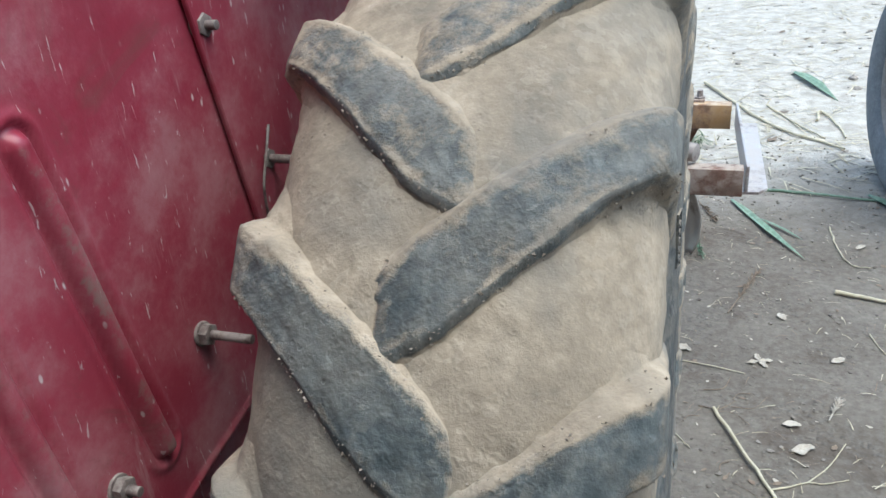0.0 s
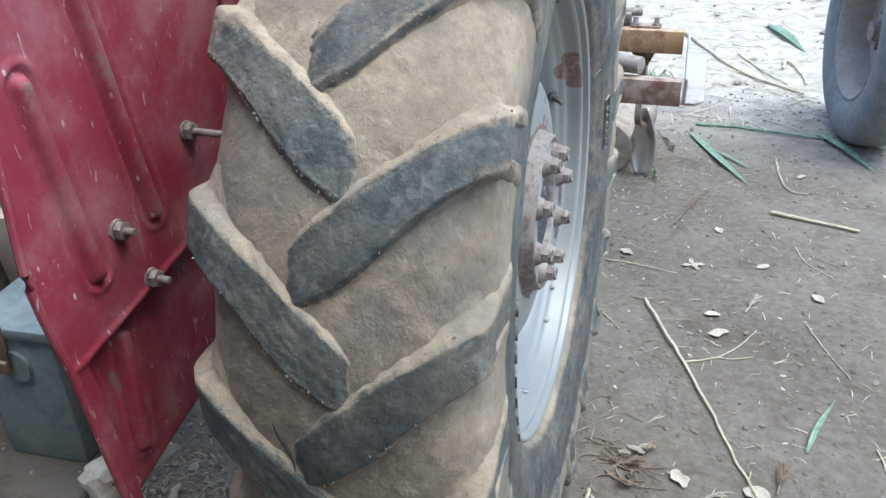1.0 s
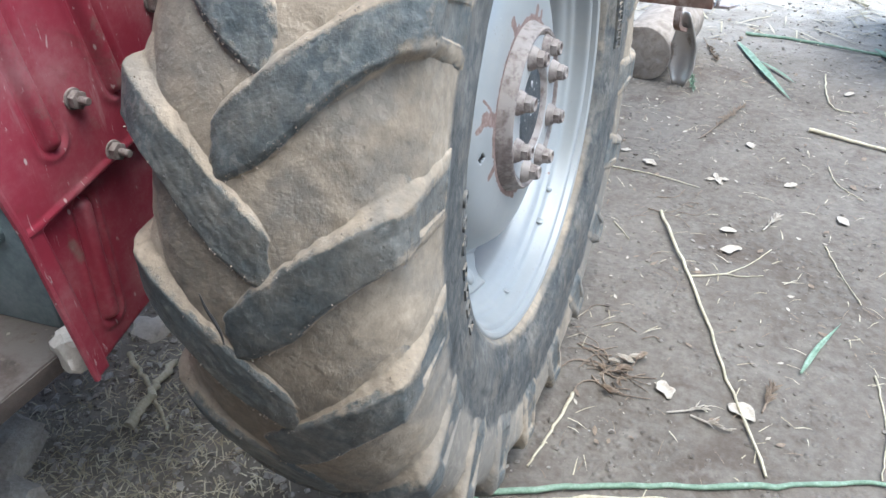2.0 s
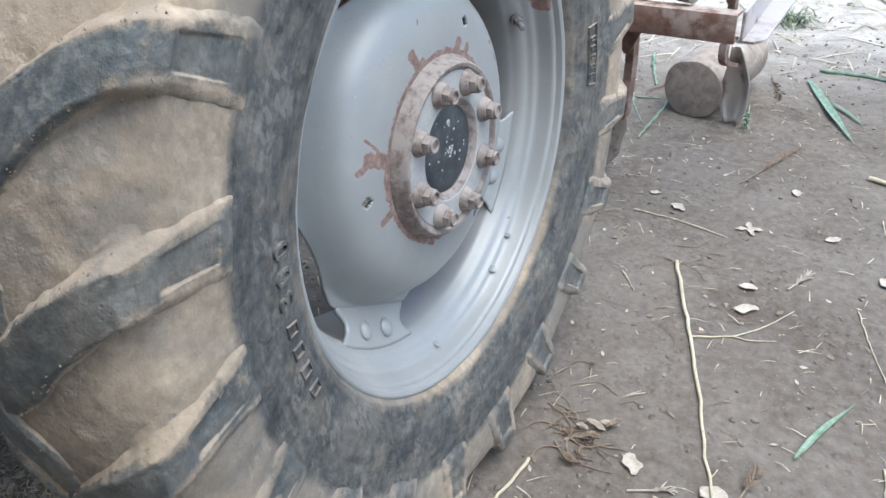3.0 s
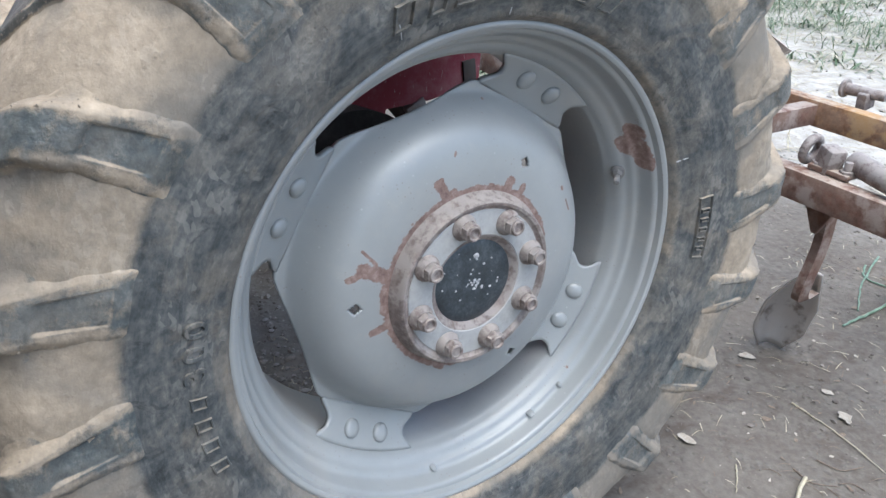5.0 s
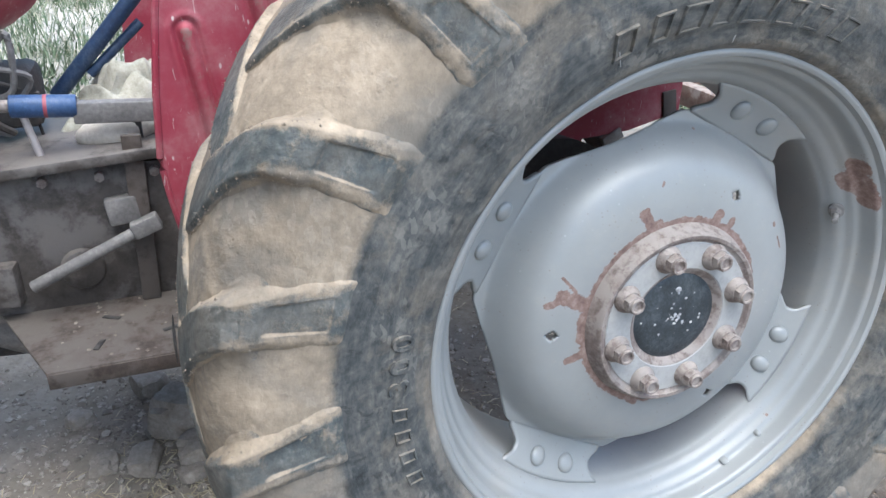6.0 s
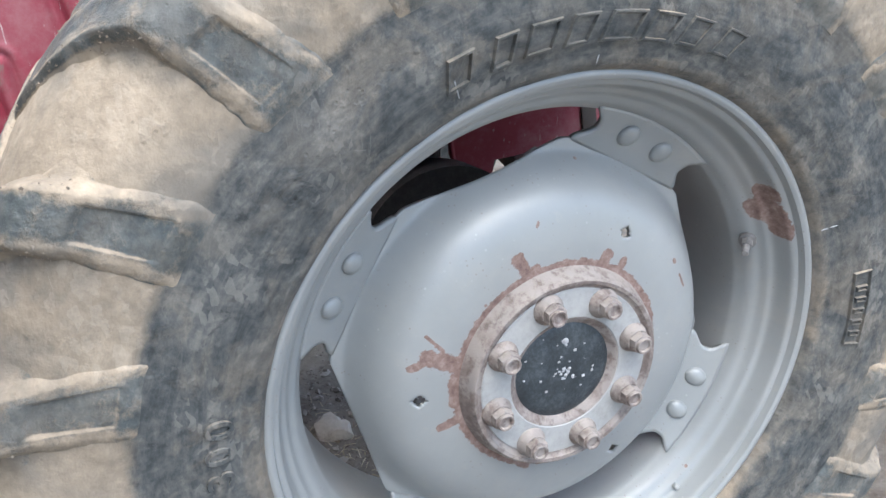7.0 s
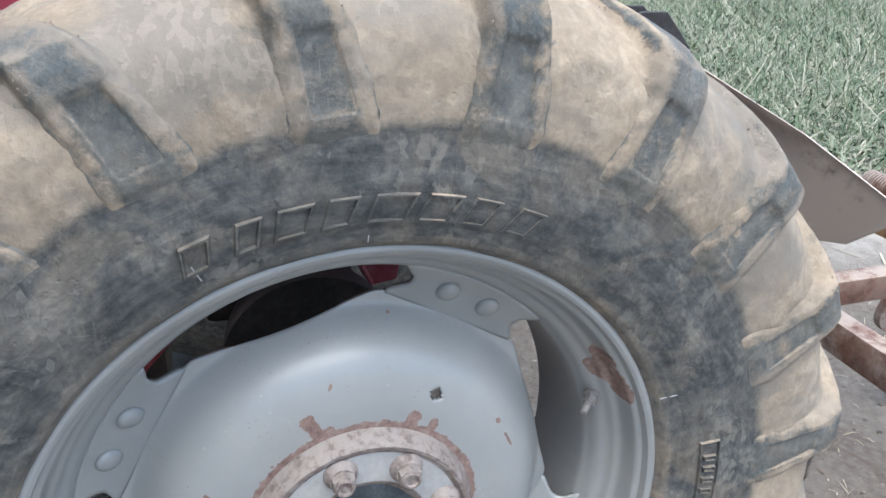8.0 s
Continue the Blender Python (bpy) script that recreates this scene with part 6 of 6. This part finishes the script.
def tufts(seed, x0, x1, y0, y1, thin=1.0):
    """Picks places that crowd into tufts; past a slanting edge the grass gives way to litter."""
    rnd = random.Random(seed)
    middles = []
    while len(middles) < 1500:
        x, y = rnd.uniform(x0, x1), rnd.uniform(y0, y1)
        if y < 4.0 - 1.05 * (x + 3.0) + rnd.gauss(0, 0.25) or rnd.random() < thin:
            middles.append((x, y, rnd.uniform(0.05, 0.22)))

    def pick(q):
        x, y, r = middles[int(q.random() * len(middles))]
        return q.gauss(x, r), q.gauss(y, r)
    return pick


def weeds(name, count, area, long, wide, label, seed):
    """Thin arching blades and stems of uncut grass, tangled, as one mesh."""
    rnd = random.Random(seed)
    points, faces = [], []
    for k in range(count):
        x, y = area(rnd)
        a, l, w = rnd.uniform(0, 6.28), rnd.uniform(*long), wide * rnd.uniform(0.5, 1.3)
        rise, sag, curl = rnd.uniform(0.05, 0.85), rnd.uniform(0.1, 1.3), rnd.gauss(0, 1.6)
        z, n = ground_height(x, y), len(points)
        p, lean = Vector((x, y, z)), rise * 1.4
        for i in range(5):
            b = a + curl * i / 4
            side = Vector((-math.sin(b), math.cos(b), 0)) * w * (1, 1, 0.85, 0.6, 0.1)[i]
            points += [(p - side)[:], (p + side)[:]]
            p = p + Vector((math.cos(b) * math.cos(lean), math.sin(b) * math.cos(lean), math.sin(lean))) * l / 4
            p.z = max(p.z, z + 0.006)
            lean -= sag * 0.8
        faces += [(n + 2 * i, n + 2 * i + 1, n + 2 * i + 3, n + 2 * i + 2) for i in range(4)]
    me = bpy.data.meshes.new(name)
    me.from_pydata(points, [], faces)
    finish(me, GRASS, 180)
    tagged(new(name, me), label, "grass", kind="stuff")


def flakes(count, area, size, seed, name, material, label, category):
    """Small curled flakes of leaf and husk lying about."""
    rnd = random.Random(seed)
    points, faces = [], []
    for k in range(count):
        x, y = area(rnd)
        a, l = rnd.uniform(0, 6.28), rnd.uniform(*size)
        w, z, n = l * rnd.uniform(0.25, 0.6), ground_height(x, y) + 0.002, len(points)
        c, d = math.cos(a), math.sin(a)
        for u, v, h in ((-1, 0, rnd.uniform(0, 0.4)), (-0.3, -1, rnd.uniform(0, 0.5)), (-0.3, 1, rnd.uniform(0, 0.5)), (0.4, -0.8, rnd.uniform(0, 0.4)), (0.4, 0.8, rnd.uniform(0, 0.5)), (1, 0, rnd.uniform(0.1, 0.7))):
            points.append((x + c * u * l - d * v * w, y + d * u * l + c * v * w, z + h * l * 0.5))
        faces += [(n, n + 1, n + 2), (n + 1, n + 3, n + 4, n + 2), (n + 3, n + 5, n + 4)]
    me = bpy.data.meshes.new(name)
    me.from_pydata(points, [], faces)
    finish(me, material, 60)
    tagged(new(name, me), label, category, kind="stuff")


flakes(260, lambda q: (q.uniform(-0.6, 1.2), q.uniform(-0.4, 3.2)), (0.003, 0.010), 31, "leaf_flakes", DRY_LEAF, "pale flakes of dry leaf on the soil", "leaf litter")
flakes(300, lambda q: (q.uniform(-1.0, 1.3), q.uniform(-0.4, 3.2)), (0.004, 0.016), 32, "leaf_flakes", BROWN_LEAF, "brown flakes of dry leaf on the soil", "leaf litter")
flakes(300, lambda q: (q.uniform(-5, 1.8), q.uniform(3.0, 8.0)), (0.012, 0.045), 33, "leaf_flakes", DRY_LEAF, "pale leaf litter on the bright ground", "leaf litter")
strands("twig_litter", 900, lambda q: (q.uniform(-1.2, 1.3), q.uniform(-0.6, 3.0)), (0.010, 0.05), 0.0011, BROWN_LEAF, "short brown twigs and roots on the soil", "twigs", 15, False)
strands("straw_litter", 1200, lambda q: (q.uniform(-1.5, 1.3), q.uniform(-0.8, 3.0)), (0.012, 0.06), 0.0012, STRAW, "short bits of straw on the soil", "straw", 5, False)
flakes(160, lambda q: (q.uniform(-5, 1.8), q.uniform(3.0, 8.5)), (0.012, 0.045), 34, "leaf_flakes", BROWN_LEAF, "brown leaf litter on the bright ground", "leaf litter")
scatter(260, lambda q: (q.uniform(-5, 2.0), q.uniform(3.0, 9.0)), (0.006, 0.030), 35, "clods", ROCK, "dark clods and stones on the bright ground", "clods")
strands("straw_litter", 5200, lambda q: (q.uniform(-6.5, 1.6), q.uniform(2.4, 8.0)), (0.04, 0.28), 0.004, STRAW, "pale straw strewn over the bright ground", "straw", 6, False)
weeds("grass", 46000, tufts(1, -11, -2.5, 2.2, 10.0, 0.10), (0.12, 0.55), 0.0030, "tangled tall green grass with dry stems", 7)
weeds("grass", 56000, tufts(3, -9, -2.3, 2.2, 9.0, 0.12), (0.06, 0.22), 0.0070, "low green ground cover with dry stems", 9)
weeds("grass", 160, lambda q: (q.gauss(-0.07, 0.05), q.gauss(3.05, 0.06)), (0.05, 0.16), 0.004, "small green tuft of grass on the soil", 10)
strands("grass", 42000, tufts(2, -14, -3.6, -5.5, 2.6), (0.06, 0.24), 0.007, GRASS, "bright green grass in the sun", "grass", 8, True)
strands("straw_litter", 4200, lambda q: (q.uniform(-9.0, -2.2), q.uniform(2.4, 8.0)), (0.08, 0.50), 0.0035, STRAW, "dry stems strewn through the grass", "straw", 16, False)
strands("straw_litter", 2600, lambda q: (q.gauss(-0.62, 0.16), q.gauss(-0.50, 0.22)), (0.008, 0.045), 0.0016, STRAW, "straw chaff among the rubble", "straw", 17, False)
